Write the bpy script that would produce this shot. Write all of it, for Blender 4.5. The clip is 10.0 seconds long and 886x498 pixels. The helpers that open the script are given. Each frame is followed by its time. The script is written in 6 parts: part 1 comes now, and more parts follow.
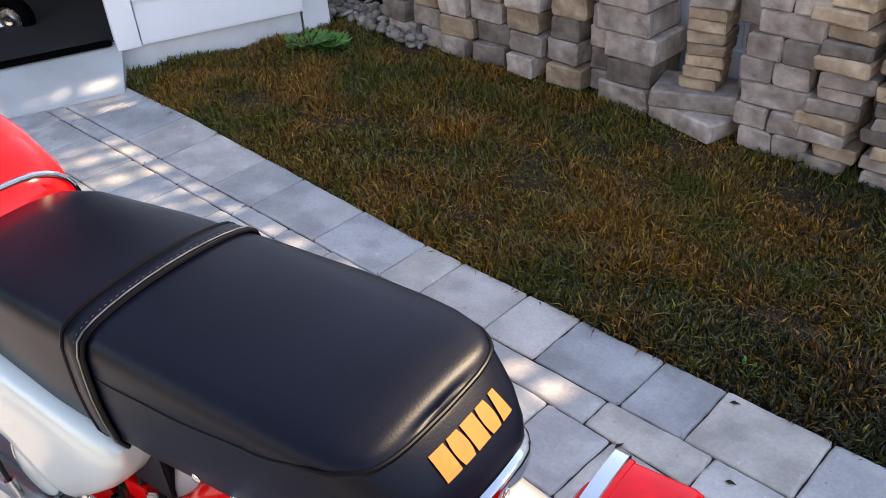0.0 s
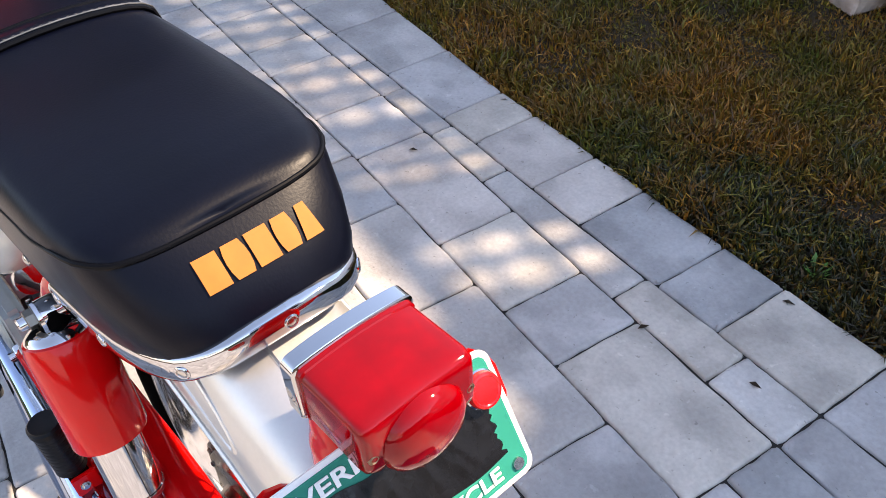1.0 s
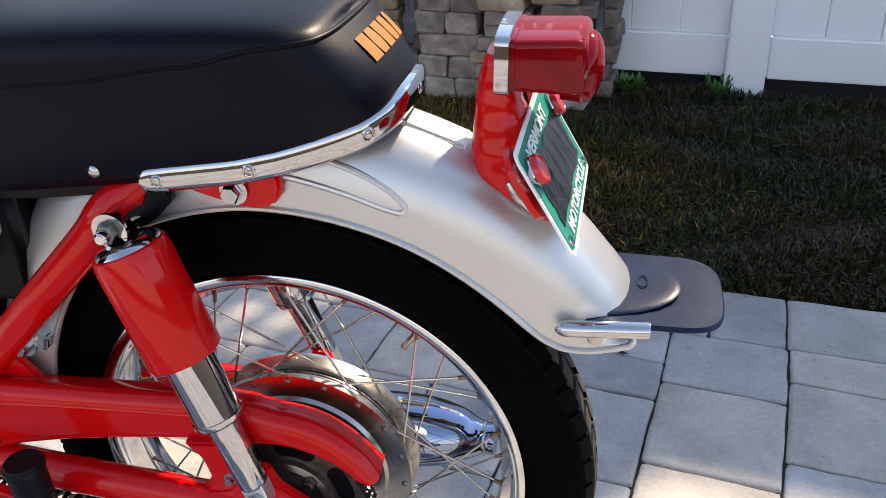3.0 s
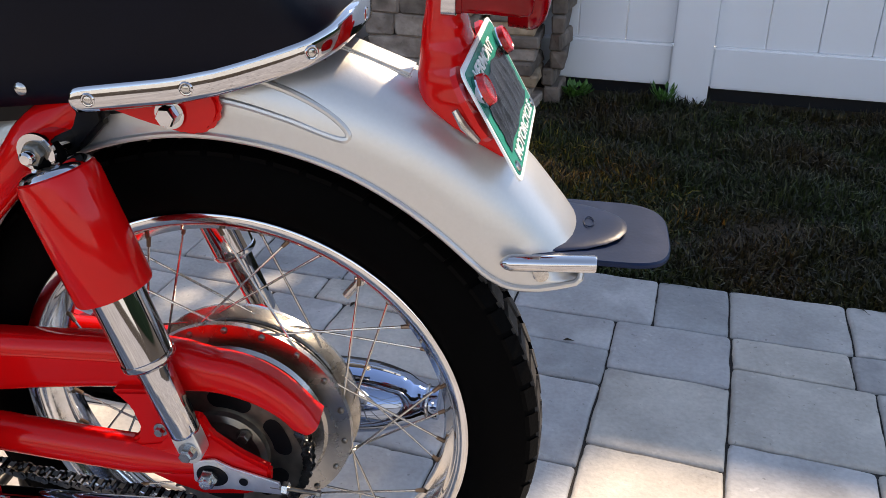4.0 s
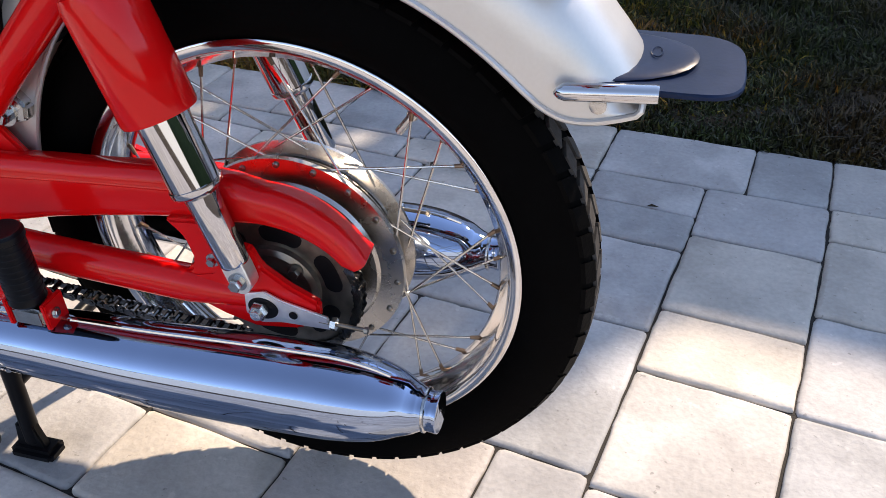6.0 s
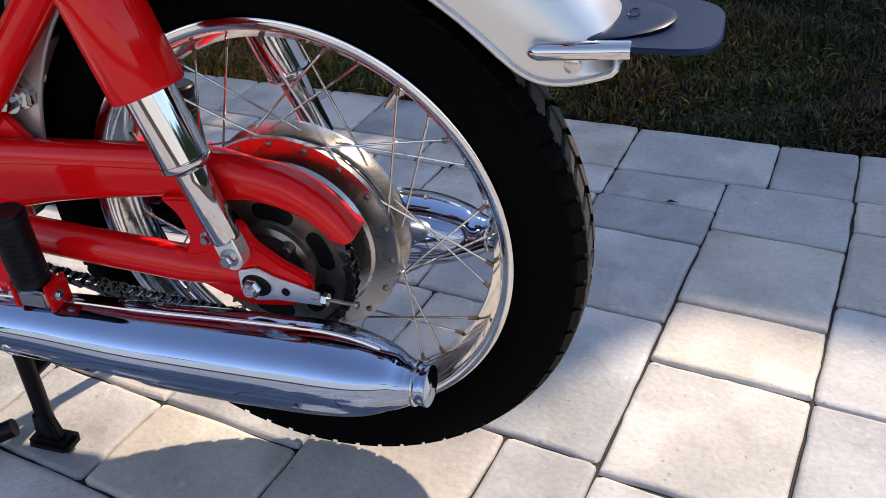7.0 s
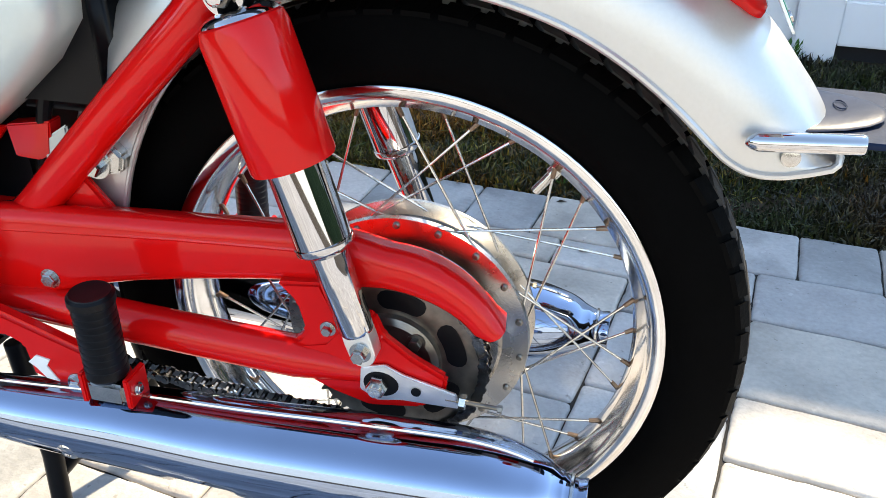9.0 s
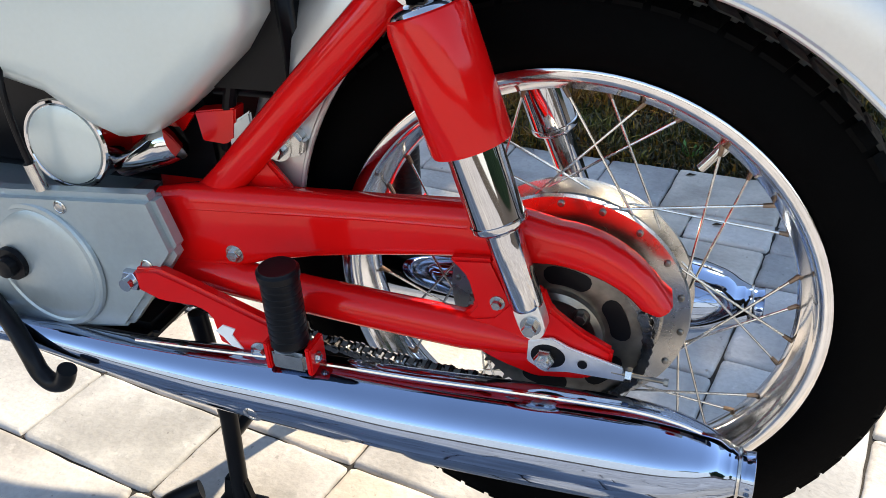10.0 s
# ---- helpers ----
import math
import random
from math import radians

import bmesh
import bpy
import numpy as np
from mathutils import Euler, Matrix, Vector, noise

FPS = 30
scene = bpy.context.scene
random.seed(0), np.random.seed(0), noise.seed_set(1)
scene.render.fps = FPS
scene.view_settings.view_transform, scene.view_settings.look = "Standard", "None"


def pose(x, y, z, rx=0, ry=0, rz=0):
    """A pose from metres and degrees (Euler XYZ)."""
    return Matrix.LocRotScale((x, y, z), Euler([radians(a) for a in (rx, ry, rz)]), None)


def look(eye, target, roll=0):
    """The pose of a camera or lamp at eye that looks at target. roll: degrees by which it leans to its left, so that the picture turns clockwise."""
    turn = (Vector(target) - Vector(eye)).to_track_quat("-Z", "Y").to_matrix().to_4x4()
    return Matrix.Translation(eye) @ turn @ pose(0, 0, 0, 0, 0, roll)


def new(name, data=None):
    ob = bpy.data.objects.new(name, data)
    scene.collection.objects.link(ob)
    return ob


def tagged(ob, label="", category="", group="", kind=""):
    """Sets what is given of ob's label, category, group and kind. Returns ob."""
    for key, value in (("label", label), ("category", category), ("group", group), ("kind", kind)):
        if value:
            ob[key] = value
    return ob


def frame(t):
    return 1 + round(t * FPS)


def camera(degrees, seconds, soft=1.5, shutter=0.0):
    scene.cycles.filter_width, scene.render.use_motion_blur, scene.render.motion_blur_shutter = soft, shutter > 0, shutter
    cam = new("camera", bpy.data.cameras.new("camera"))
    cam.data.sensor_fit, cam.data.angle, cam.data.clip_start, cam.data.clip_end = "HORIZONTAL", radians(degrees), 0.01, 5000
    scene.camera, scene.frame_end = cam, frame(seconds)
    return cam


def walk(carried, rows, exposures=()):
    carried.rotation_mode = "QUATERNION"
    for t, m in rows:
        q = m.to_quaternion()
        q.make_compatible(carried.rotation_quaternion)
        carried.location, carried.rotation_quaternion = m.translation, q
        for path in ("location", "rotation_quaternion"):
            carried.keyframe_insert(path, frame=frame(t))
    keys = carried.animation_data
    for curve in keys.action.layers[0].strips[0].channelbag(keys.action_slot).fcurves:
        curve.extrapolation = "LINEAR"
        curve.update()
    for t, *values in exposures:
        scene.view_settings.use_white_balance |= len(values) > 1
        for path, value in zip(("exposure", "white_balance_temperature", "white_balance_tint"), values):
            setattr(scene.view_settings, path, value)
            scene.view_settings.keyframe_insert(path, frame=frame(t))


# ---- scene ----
import itertools

cam = camera(54.35, 10.0, soft=0.6)
PATH = [
    (0, (0.402, -0.373, 1.309), (-0.117, 0.275, 0.749), -4.6),
    (0.5, (0.504, -0.212, 1.230), (-0.071, 0.304, 0.595), -4.9),
    (1, (0.535, -0.161, 1.187), (-0.058, 0.288, 0.519), -5.7),
    (1.5, (0.556, -0.168, 1.157), (-0.068, 0.302, 0.532), -8.1),
    (2, (0.519, -0.317, 1.109), (-0.096, 0.289, 0.605), -10.3),
    (2.1, (0.502, -0.365, 1.101), (-0.084, 0.270, 0.597), -11.1),
    (2.3, (0.433, -0.474, 1.086), (-0.055, 0.226, 0.566), -10.1),
    (2.5, (0.371, -0.583, 1.060), (-0.006, 0.181, 0.536), -8.2),
    (2.7, (0.309, -0.646, 1.038), (0.055, 0.170, 0.519), -5.2),
    (3.8, (0.364, -0.724, 0.957), (0.213, 0.155, 0.505), -0.8),
    (4, (0.324, -0.716, 0.935), (0.187, 0.157, 0.466), -0.1),
    (4.5, (0.349, -0.717, 0.909), (0.143, 0.123, 0.406), -2.0),
    (5, (0.346, -0.694, 0.915), (0.129, 0.106, 0.356), -1.5),
    (5.2, (0.334, -0.679, 0.892), (0.126, 0.121, 0.329), -1.4),
    (5.5, (0.334, -0.699, 0.881), (0.127, 0.095, 0.310), -1.2),
    (6.8, (0.437, -0.687, 0.860), (0.135, 0.064, 0.273), -5.8),
    (7, (0.428, -0.709, 0.834), (0.131, 0.069, 0.281), -5.6),
    (7.5, (0.409, -0.704, 0.826), (0.105, 0.091, 0.300), -5.3),
    (8, (0.357, -0.703, 0.818), (0.069, 0.116, 0.323), -4.2),
    (8.4, (0.314, -0.695, 0.822), (0.034, 0.135, 0.340), -2.6),
    (8.5, (0.292, -0.691, 0.832), (0.026, 0.139, 0.343), -1.9),
    (9, (0.196, -0.692, 0.818), (-0.008, 0.156, 0.330), -0.0),
    (9.5, (0.180, -0.703, 0.813), (-0.070, 0.116, 0.297), -2.2),
    (10, (0.144, -0.731, 0.838), (-0.166, 0.070, 0.325), -3.9),
]
EXPOSURES = [(0, 2.83, 10500, 16), (0.5, 2.7, 10300, 17), (1, 2.71, 10400, 16), (1.5, 2.55, 10200, 14), (2, 1.77, 9150, 13), (2.3, 2.0, 9350, 12), (2.7, 2.2, 9650, 12), (4, 2.04, 9950, 13), (4.5, 2.28, 9800, 14), (5, 2.3, 9600, 14), (7, 2.02, 8800, 13), (8.5, 2.27, 9200, 8), (9, 2.75, 9350, 4), (10, 2.45, 9200, 6)]
walk(cam, [(t, look(eye, target, roll)) for t, eye, target, roll in PATH], EXPOSURES)

# ---- light ----
TX, TY = 0.53, 0.95                      # how far shadows run per metre of height
SUN_DIR = Vector((TX, TY, 1.0)).normalized()
world = bpy.data.worlds.new("world")
scene.world = world
world.use_nodes = True
wn = world.node_tree
sky = wn.nodes.new("ShaderNodeTexSky")
sky.sky_type = "NISHITA"
sky.sun_disc = False
sky.sun_elevation = math.asin(SUN_DIR.z)
sky.sun_rotation = math.atan2(SUN_DIR.x, SUN_DIR.y)
sky.air_density, sky.dust_density, sky.ozone_density = 0.6, 0.0, 2.0
wn.links.new(sky.outputs[0], wn.nodes["Background"].inputs[0])
wn.nodes["Background"].inputs[1].default_value = 0.15
sun = new("sun", bpy.data.lights.new("sun", "SUN"))
sun.data.energy, sun.data.angle, sun.data.color = 1.75, radians(1.5), (1.0, 0.955, 0.93)
sun.matrix_world = look(SUN_DIR * 20, (0, 0, 0))

# ---- materials ----


def material(name, colour, rough=0.5, metal=0.0, coat=0.0, spread=0.12, scale=12.0, bump=0.0, bump_scale=80.0,
             by_object=0.0, by_island=None, transmission=0.0, other=None, sheen=0.0, aniso=0.0, rough_var=0.08, spec=0.5, ramp_at=(0.3, 0.7), speckle=0.0):
    m = bpy.data.materials.new(name)
    m.use_nodes = True
    t = m.node_tree
    p = t.nodes["Principled BSDF"]
    p.inputs["Metallic"].default_value = metal
    p.inputs["Coat Weight"].default_value = coat
    p.inputs["Coat Roughness"].default_value = 0.06
    p.inputs["Transmission Weight"].default_value = transmission
    p.inputs["Sheen Weight"].default_value = sheen
    p.inputs["Specular IOR Level"].default_value = spec
    if aniso:
        p.inputs["Anisotropic"].default_value = aniso
    co = t.nodes.new("ShaderNodeTexCoord")
    big = t.nodes.new("ShaderNodeTexNoise")
    big.inputs["Scale"].default_value = scale
    big.inputs["Detail"].default_value = 5
    fine = t.nodes.new("ShaderNodeTexNoise")
    fine.inputs["Scale"].default_value = bump_scale
    fine.inputs["Detail"].default_value = 4
    where = co.outputs["Object"]
    if by_object:                        # each piece takes its own stretch of the grain
        info = t.nodes.new("ShaderNodeObjectInfo")
        shift = t.nodes.new("ShaderNodeVectorMath")
        shift.operation = "MULTIPLY_ADD"
        t.links.new(info.outputs["Random"], shift.inputs[0])
        shift.inputs[1].default_value = (31.0, 57.0, 83.0)
        t.links.new(where, shift.inputs[2])
        where = shift.outputs["Vector"]
    for n in (big, fine):
        t.links.new(where, n.inputs["Vector"])
    ramp = t.nodes.new("ShaderNodeValToRGB")
    lo = [max(0, c * (1 - spread)) for c in colour]
    hi = list(other) if other else [min(1, c * (1 + spread)) for c in colour]
    ramp.color_ramp.elements[0].position, ramp.color_ramp.elements[1].position = ramp_at
    ramp.color_ramp.elements[0].color, ramp.color_ramp.elements[1].color = (*lo, 1), (*hi, 1)
    t.links.new(big.outputs["Fac"], ramp.inputs["Fac"])
    out = ramp.outputs["Color"]
    speck = t.nodes.new("ShaderNodeMix")
    speck.data_type, speck.blend_type = "RGBA", "OVERLAY"
    speck.inputs["Factor"].default_value = spread
    t.links.new(out, speck.inputs["A"])
    t.links.new(fine.outputs["Fac"], speck.inputs["B"])
    out = speck.outputs["Result"]
    if speckle:                          # pale chips and dark pits
        for size, at, tint in ((46.0, 0.68, 1.35), (95.0, 0.685, 0.40), (4.0, 0.52, 1.22), (7.0, 0.58, 0.82)):
            dots = t.nodes.new("ShaderNodeTexNoise")
            dots.inputs["Scale"].default_value, dots.inputs["Detail"].default_value = size, 3
            t.links.new(where, dots.inputs["Vector"])
            cut = t.nodes.new("ShaderNodeMapRange")
            cut.inputs["From Min"].default_value, cut.inputs["From Max"].default_value = at, at + 0.05
            cut.inputs["To Max"].default_value = speckle
            t.links.new(dots.outputs["Fac"], cut.inputs["Value"])
            chip = t.nodes.new("ShaderNodeMix")
            chip.data_type, chip.blend_type = "RGBA", "MULTIPLY"
            chip.inputs["B"].default_value = (tint, tint, tint, 1)
            t.links.new(cut.outputs["Result"], chip.inputs["Factor"])
            t.links.new(out, chip.inputs["A"])
            out = chip.outputs["Result"]
    if by_object or by_island:
        if by_island:
            rnd = t.nodes.new("ShaderNodeNewGeometry").outputs["Random Per Island"]
        else:
            rnd = t.nodes.new("ShaderNodeObjectInfo").outputs["Random"]
        cr = t.nodes.new("ShaderNodeValToRGB")
        stops = by_island or [(0, (1 - by_object,) * 3), (1, (1 + by_object,) * 3)]
        while len(cr.color_ramp.elements) < len(stops):
            cr.color_ramp.elements.new(0.5)
        for e, (pos, c) in zip(cr.color_ramp.elements, stops):
            e.position, e.color = pos, (*c, 1)
        t.links.new(rnd, cr.inputs["Fac"])
        mul = t.nodes.new("ShaderNodeMix")
        mul.data_type, mul.blend_type = "RGBA", "MULTIPLY"
        mul.inputs["Factor"].default_value = 1.0
        t.links.new(out, mul.inputs["A"])
        t.links.new(cr.outputs["Color"], mul.inputs["B"])
        out = mul.outputs["Result"]
    t.links.new(out, p.inputs["Base Color"])
    rr = t.nodes.new("ShaderNodeMapRange")
    rr.inputs["To Min"].default_value, rr.inputs["To Max"].default_value = max(0.02, rough - rough_var), min(1, rough + rough_var)
    t.links.new(big.outputs["Fac"], rr.inputs["Value"])
    t.links.new(rr.outputs["Result"], p.inputs["Roughness"])
    if bump:
        b = t.nodes.new("ShaderNodeBump")
        b.inputs["Strength"].default_value = bump
        b.inputs["Distance"].default_value = 0.004
        t.links.new(fine.outputs["Fac"], b.inputs["Height"])
        t.links.new(b.outputs["Normal"], p.inputs["Normal"])
    return m


RED = material("red_paint", (0.64, 0.006, 0.007), 0.10, spread=0.05, scale=6, bump=0.01, bump_scale=40, rough_var=0.03, spec=0.28)
SILVER = material("silver_paint", (0.56, 0.55, 0.53), 0.34, metal=0.70, coat=0.25, spread=0.05, scale=4, bump=0.03, bump_scale=300)
CLOUD = material("cloud_silver_paint", (0.52, 0.55, 0.51), 0.32, metal=0.25, coat=0.4, spread=0.04, scale=5, bump=0.02, bump_scale=200)
CAST = material("painted_casting", (0.32, 0.365, 0.37), 0.32, metal=0.45, coat=0.2, spread=0.08, scale=9, bump=0.04, bump_scale=160)
CHROME = material("chrome", (0.52, 0.52, 0.535), 0.045, metal=1.0, spread=0.03, scale=14, rough_var=0.03)
RIM = material("worn_rim_chrome", (0.66, 0.655, 0.66), 0.11, metal=1.0, spread=0.08, scale=40, rough_var=0.08, bump=0.02, bump_scale=120)
# silencer chrome, its base tinted blue for the sky it reflects
SKY_CHROME = material("sky_tinted_chrome", (0.265, 0.335, 0.46), 0.05, metal=1.0, spread=0.05, scale=9, rough_var=0.03, bump=0.012, bump_scale=14)
DULL = material("zinc_steel", (0.50, 0.49, 0.47), 0.20, metal=1.0, spread=0.12, scale=60, bump=0.05, bump_scale=300)
ZINC = material("bright_zinc_plate", (0.78, 0.77, 0.75), 0.36, metal=0.9, spread=0.1, scale=50, bump=0.03, bump_scale=300)
ALLOY = material("brushed_aluminium", (0.43, 0.41, 0.385), 0.27, metal=1.0, spread=0.12, scale=30, bump=0.03, bump_scale=400, aniso=0.4)
VINYL = material("black_vinyl", (0.0010, 0.0018, 0.0060), 0.38, spread=0.2, scale=8, bump=0.04, bump_scale=420, rough_var=0.05, spec=0.13)
THREAD = material("pale_thread", (0.045, 0.046, 0.052), 0.8)
PIPING = material("black_piping", (0.0015, 0.0015, 0.0022), 0.36, spread=0.1, spec=0.10)
RUBBER = material("tyre_rubber", (0.0013, 0.0012, 0.0012), 0.75, spread=0.25, scale=30, bump=0.12, bump_scale=160, spec=0.03)
TREAD = material("worn_tread_rubber", (0.0014, 0.0013, 0.0013), 0.60, spread=0.3, scale=60, bump=0.15, bump_scale=200, spec=0.035)
# this grey holds both the dust and the sunlight on the centre blocks
DUSTY_LIT = material("dusty_lit_tread_rubber", (0.055, 0.051, 0.048), 0.75, spread=0.3, scale=70, bump=0.15, bump_scale=200, spec=0.15)
FLAP = material("flap_rubber", (0.004, 0.014, 0.042), 0.36, spread=0.2, scale=20, bump=0.03, bump_scale=200, spec=0.14)
BLACK = material("black_enamel", (0.004, 0.004, 0.005), 0.35, spread=0.2, scale=20, bump=0.05, spec=0.16)
GREASE = material("oily_chain_steel", (0.13, 0.125, 0.12), 0.16, metal=0.95, spread=0.4, scale=90)
LENS = material("red_lens_plastic", (0.34, 0.0010, 0.005), 0.03, spread=0.14, scale=38, transmission=0.42, spec=0.12)
REFLECT = material("red_reflector", (0.52, 0.006, 0.008), 0.10, coat=0.4, spread=0.25, scale=700, bump=0.12, bump_scale=900)
GOLD = material("gold_print", (0.40, 0.138, 0.032), 0.65, spec=0.2, spread=0.06, scale=60)
GREEN = material("green_plate_paint", (0.001, 0.215, 0.155), 0.30, spec=0.08, spread=0.06, scale=30)
WHITE = material("white_plate_paint", (0.80, 0.82, 0.80), 0.35, spread=0.04, scale=30)
TAPE = material("black_tape", (0.006, 0.006, 0.007), 0.26, spread=0.2, scale=60, bump=0.06, bump_scale=300, spec=0.35)
SAND = material("joint_sand", (0.022, 0.019, 0.017), 0.95, spread=0.3, scale=90, bump=0.4, bump_scale=300)
CONCRETE = material("apron_concrete", (0.46, 0.47, 0.46), 0.85, spread=0.12, scale=4, bump=0.2, bump_scale=180)
SOIL = material("lawn_soil", (0.020, 0.010, 0.004), 0.95, spread=0.4, scale=9, bump=0.6, bump_scale=60, other=(0.042, 0.023, 0.007))
GRASS = material("dry_grass", (0.285, 0.118, 0.015), 0.6, spread=0.25, scale=3.2, ramp_at=(0.40, 0.60), other=(0.085, 0.072, 0.007), by_island=[
    (0.0, (0.30, 0.28, 0.25)), (0.30, (0.75, 0.70, 0.60)), (0.55, (1.2, 1.05, 0.8)), (0.82, (0.85, 1.4, 0.8)), (0.93, (1.7, 1.5, 1.2)), (1.0, (2.8, 2.8, 3.0))])
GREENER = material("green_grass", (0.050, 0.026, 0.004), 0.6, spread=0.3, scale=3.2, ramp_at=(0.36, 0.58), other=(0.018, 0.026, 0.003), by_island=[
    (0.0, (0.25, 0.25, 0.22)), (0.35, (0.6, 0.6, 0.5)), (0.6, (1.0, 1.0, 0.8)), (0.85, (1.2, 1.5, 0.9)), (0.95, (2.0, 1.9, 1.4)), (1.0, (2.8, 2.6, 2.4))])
STEEL = material("brown_oily_steel", (0.20, 0.18, 0.155), 0.32, metal=0.9, spread=0.3, scale=60)
NIPPLE = material("tarnished_brass", (0.20, 0.135, 0.095), 0.40, metal=0.9, spread=0.3, scale=60)
HEDGE = material("dark_hedge", (0.020, 0.040, 0.012), 0.9, spread=0.6, scale=3, other=(0.05, 0.085, 0.025), bump=0.5, bump_scale=8)
BUSH = material("dark_foliage", (0.030, 0.055, 0.018), 0.7, spread=0.5, scale=6, other=(0.055, 0.090, 0.030))
LEAF = material("weed_leaf", (0.045, 0.155, 0.022), 0.5, spread=0.3, scale=20)
VINYLW = material("white_vinyl", (0.80, 0.82, 0.84), 0.38, spread=0.03, scale=2, bump=0.02)
SIDING = material("white_siding_paint", (0.80, 0.81, 0.82), 0.45, spread=0.03, scale=3, bump=0.05, bump_scale=60)
FOUND = material("foundation_concrete", (0.62, 0.63, 0.62), 0.8, spread=0.08, scale=8, bump=0.2)
# near-black colour that stands in for shade in the garage and under the fence
SHADE_BLACK = material("painted_shade_black", (0.012, 0.012, 0.014), 0.85, spread=0.2, scale=3)
STONES = [material("retaining_block_" + n, c, 0.9, spread=0.35, scale=16, bump=0.8, bump_scale=45, other=o, by_object=0.22, speckle=0.6)
          for n, c, o in (("grey", (0.28, 0.215, 0.172), (0.43, 0.35, 0.295)), ("tan", (0.36, 0.235, 0.145), (0.46, 0.33, 0.22)),
                          ("dark", (0.16, 0.12, 0.095), (0.27, 0.21, 0.17)))]
PEBBLE = material("river_stone", (1, 1, 1), 0.75, spread=0.1, scale=20, bump=0.1, by_island=[
    (0.0, (0.13, 0.10, 0.08)), (0.4, (0.24, 0.20, 0.16)), (0.7, (0.17, 0.155, 0.14)), (1.0, (0.36, 0.31, 0.26))])

# ---- shape helpers ----


def part(name, bm, mat, parent=None, label="", smooth=True, sharp=35):
    me = bpy.data.meshes.new(name)
    bmesh.ops.recalc_face_normals(bm, faces=bm.faces)
    if smooth:
        for f in bm.faces:
            f.smooth = True
        lim = radians(sharp)
        for e in bm.edges:
            if len(e.link_faces) == 2 and e.calc_face_angle(0) > lim:
                e.smooth = False
    bm.to_mesh(me)
    bm.free()
    me.materials.append(mat)
    ob = new(name, me)
    if parent:
        ob.parent = parent
    return tagged(ob, label)


def thing(name, label, category, group="", kind=""):
    return tagged(new(name), label, category, group, kind)


def rings(bm, loops, closed_ring=True, caps=True, closed_path=False):
    rows = [[bm.verts.new(p) for p in loop] for loop in loops]
    n = len(rows[0])
    pairs = list(zip(rows, rows[1:])) + ([(rows[-1], rows[0])] if closed_path else [])
    for a, b in pairs:
        for i in range(n if closed_ring else n - 1):
            j = (i + 1) % n
            bm.faces.new((a[i], a[j], b[j], b[i]))
    if caps and closed_ring and not closed_path:
        bm.faces.new(rows[0][::-1])
        bm.faces.new(rows[-1])
    return bm


def axes_for(d):
    d = Vector(d).normalized()
    a = Vector((0, 0, 1)) if abs(d.z) < 0.9 else Vector((0, 1, 0))
    s = d.cross(a).normalized()
    return s, s.cross(d).normalized()


def smooth_path(pts, n=8):
    pts = [Vector(p) for p in pts]
    out = []
    for i in range(len(pts) - 1):
        p0, p1, p2, p3 = pts[max(i - 1, 0)], pts[i], pts[i + 1], pts[min(i + 2, len(pts) - 1)]
        for k in range(n):
            t = k / n
            out.append(0.5 * ((2 * p1) + (p2 - p0) * t + (2 * p0 - 5 * p1 + 4 * p2 - p3) * t * t + (3 * p1 - p0 - 3 * p2 + p3) * t ** 3))
    return out + [pts[-1]]


def tube(bm, pts, radius, n=14, caps=True, flat=1.0, closed=False):
    """A round bar along points; radius is a number or one for each point; flat squeezes it across."""
    pts = [Vector(p) for p in pts]
    rad = radius if isinstance(radius, (list, tuple)) else [radius] * len(pts)
    loops, last = [], None
    for i, p in enumerate(pts):
        a, b = (pts[i - 1], pts[(i + 1) % len(pts)]) if closed else (pts[max(i - 1, 0)], pts[min(i + 1, len(pts) - 1)])
        d = (b - a).normalized()
        if last is None:
            s, u = axes_for(d)
        else:
            s = (last - d * last.dot(d)).normalized()
            u = s.cross(d).normalized()
        last = s
        loops.append([p + (s * math.cos(2 * math.pi * k / n) * flat + u * math.sin(2 * math.pi * k / n)) * rad[i] for k in range(n)])
    return rings(bm, loops, caps=caps, closed_path=closed)


def rod(bm, a, b, r, n=14, r2=None):
    return tube(bm, [a, b], [r, r if r2 is None else r2], n)


def stepped(bm, a, d, steps, n=24):
    """A turned piece along d from a: steps are (distance, radius)."""
    d = Vector(d).normalized()
    s, u = axes_for(d)
    a = Vector(a)
    return rings(bm, [[a + d * q + (s * math.cos(2 * math.pi * k / n) + u * math.sin(2 * math.pi * k / n)) * r for k in range(n)]
                      for q, r in steps])


def lathe(bm, centre, profile, n=96, closed=True):
    """Turned about the y axis through centre: profile of (radius, y)."""
    c = Vector(centre)
    loops = []
    for k in range(n):
        a = 2 * math.pi * k / n
        loops.append([c + Vector((r * math.cos(a), y, r * math.sin(a))) for r, y in profile])
    return rings(bm, loops, closed_ring=closed, caps=False, closed_path=True)


def slab(bm, outline, y0, y1, bevel=0.0, seg=2):
    """An upright plate in the xz plane between y0 and y1 from an outline of (x, z)."""
    v = [bm.verts.new((x, y0, z)) for x, z in outline]
    f = bm.faces.new(v)
    got = bmesh.ops.extrude_face_region(bm, geom=[f])
    nv = [g for g in got["geom"] if isinstance(g, bmesh.types.BMVert)]
    bmesh.ops.translate(bm, verts=nv, vec=(0, y1 - y0, 0))
    if bevel:
        es = list({e for w in v + nv for e in w.link_edges})
        bmesh.ops.bevel(bm, geom=es, offset=bevel, segments=seg, affect="EDGES", clamp_overlap=True)
    return bm


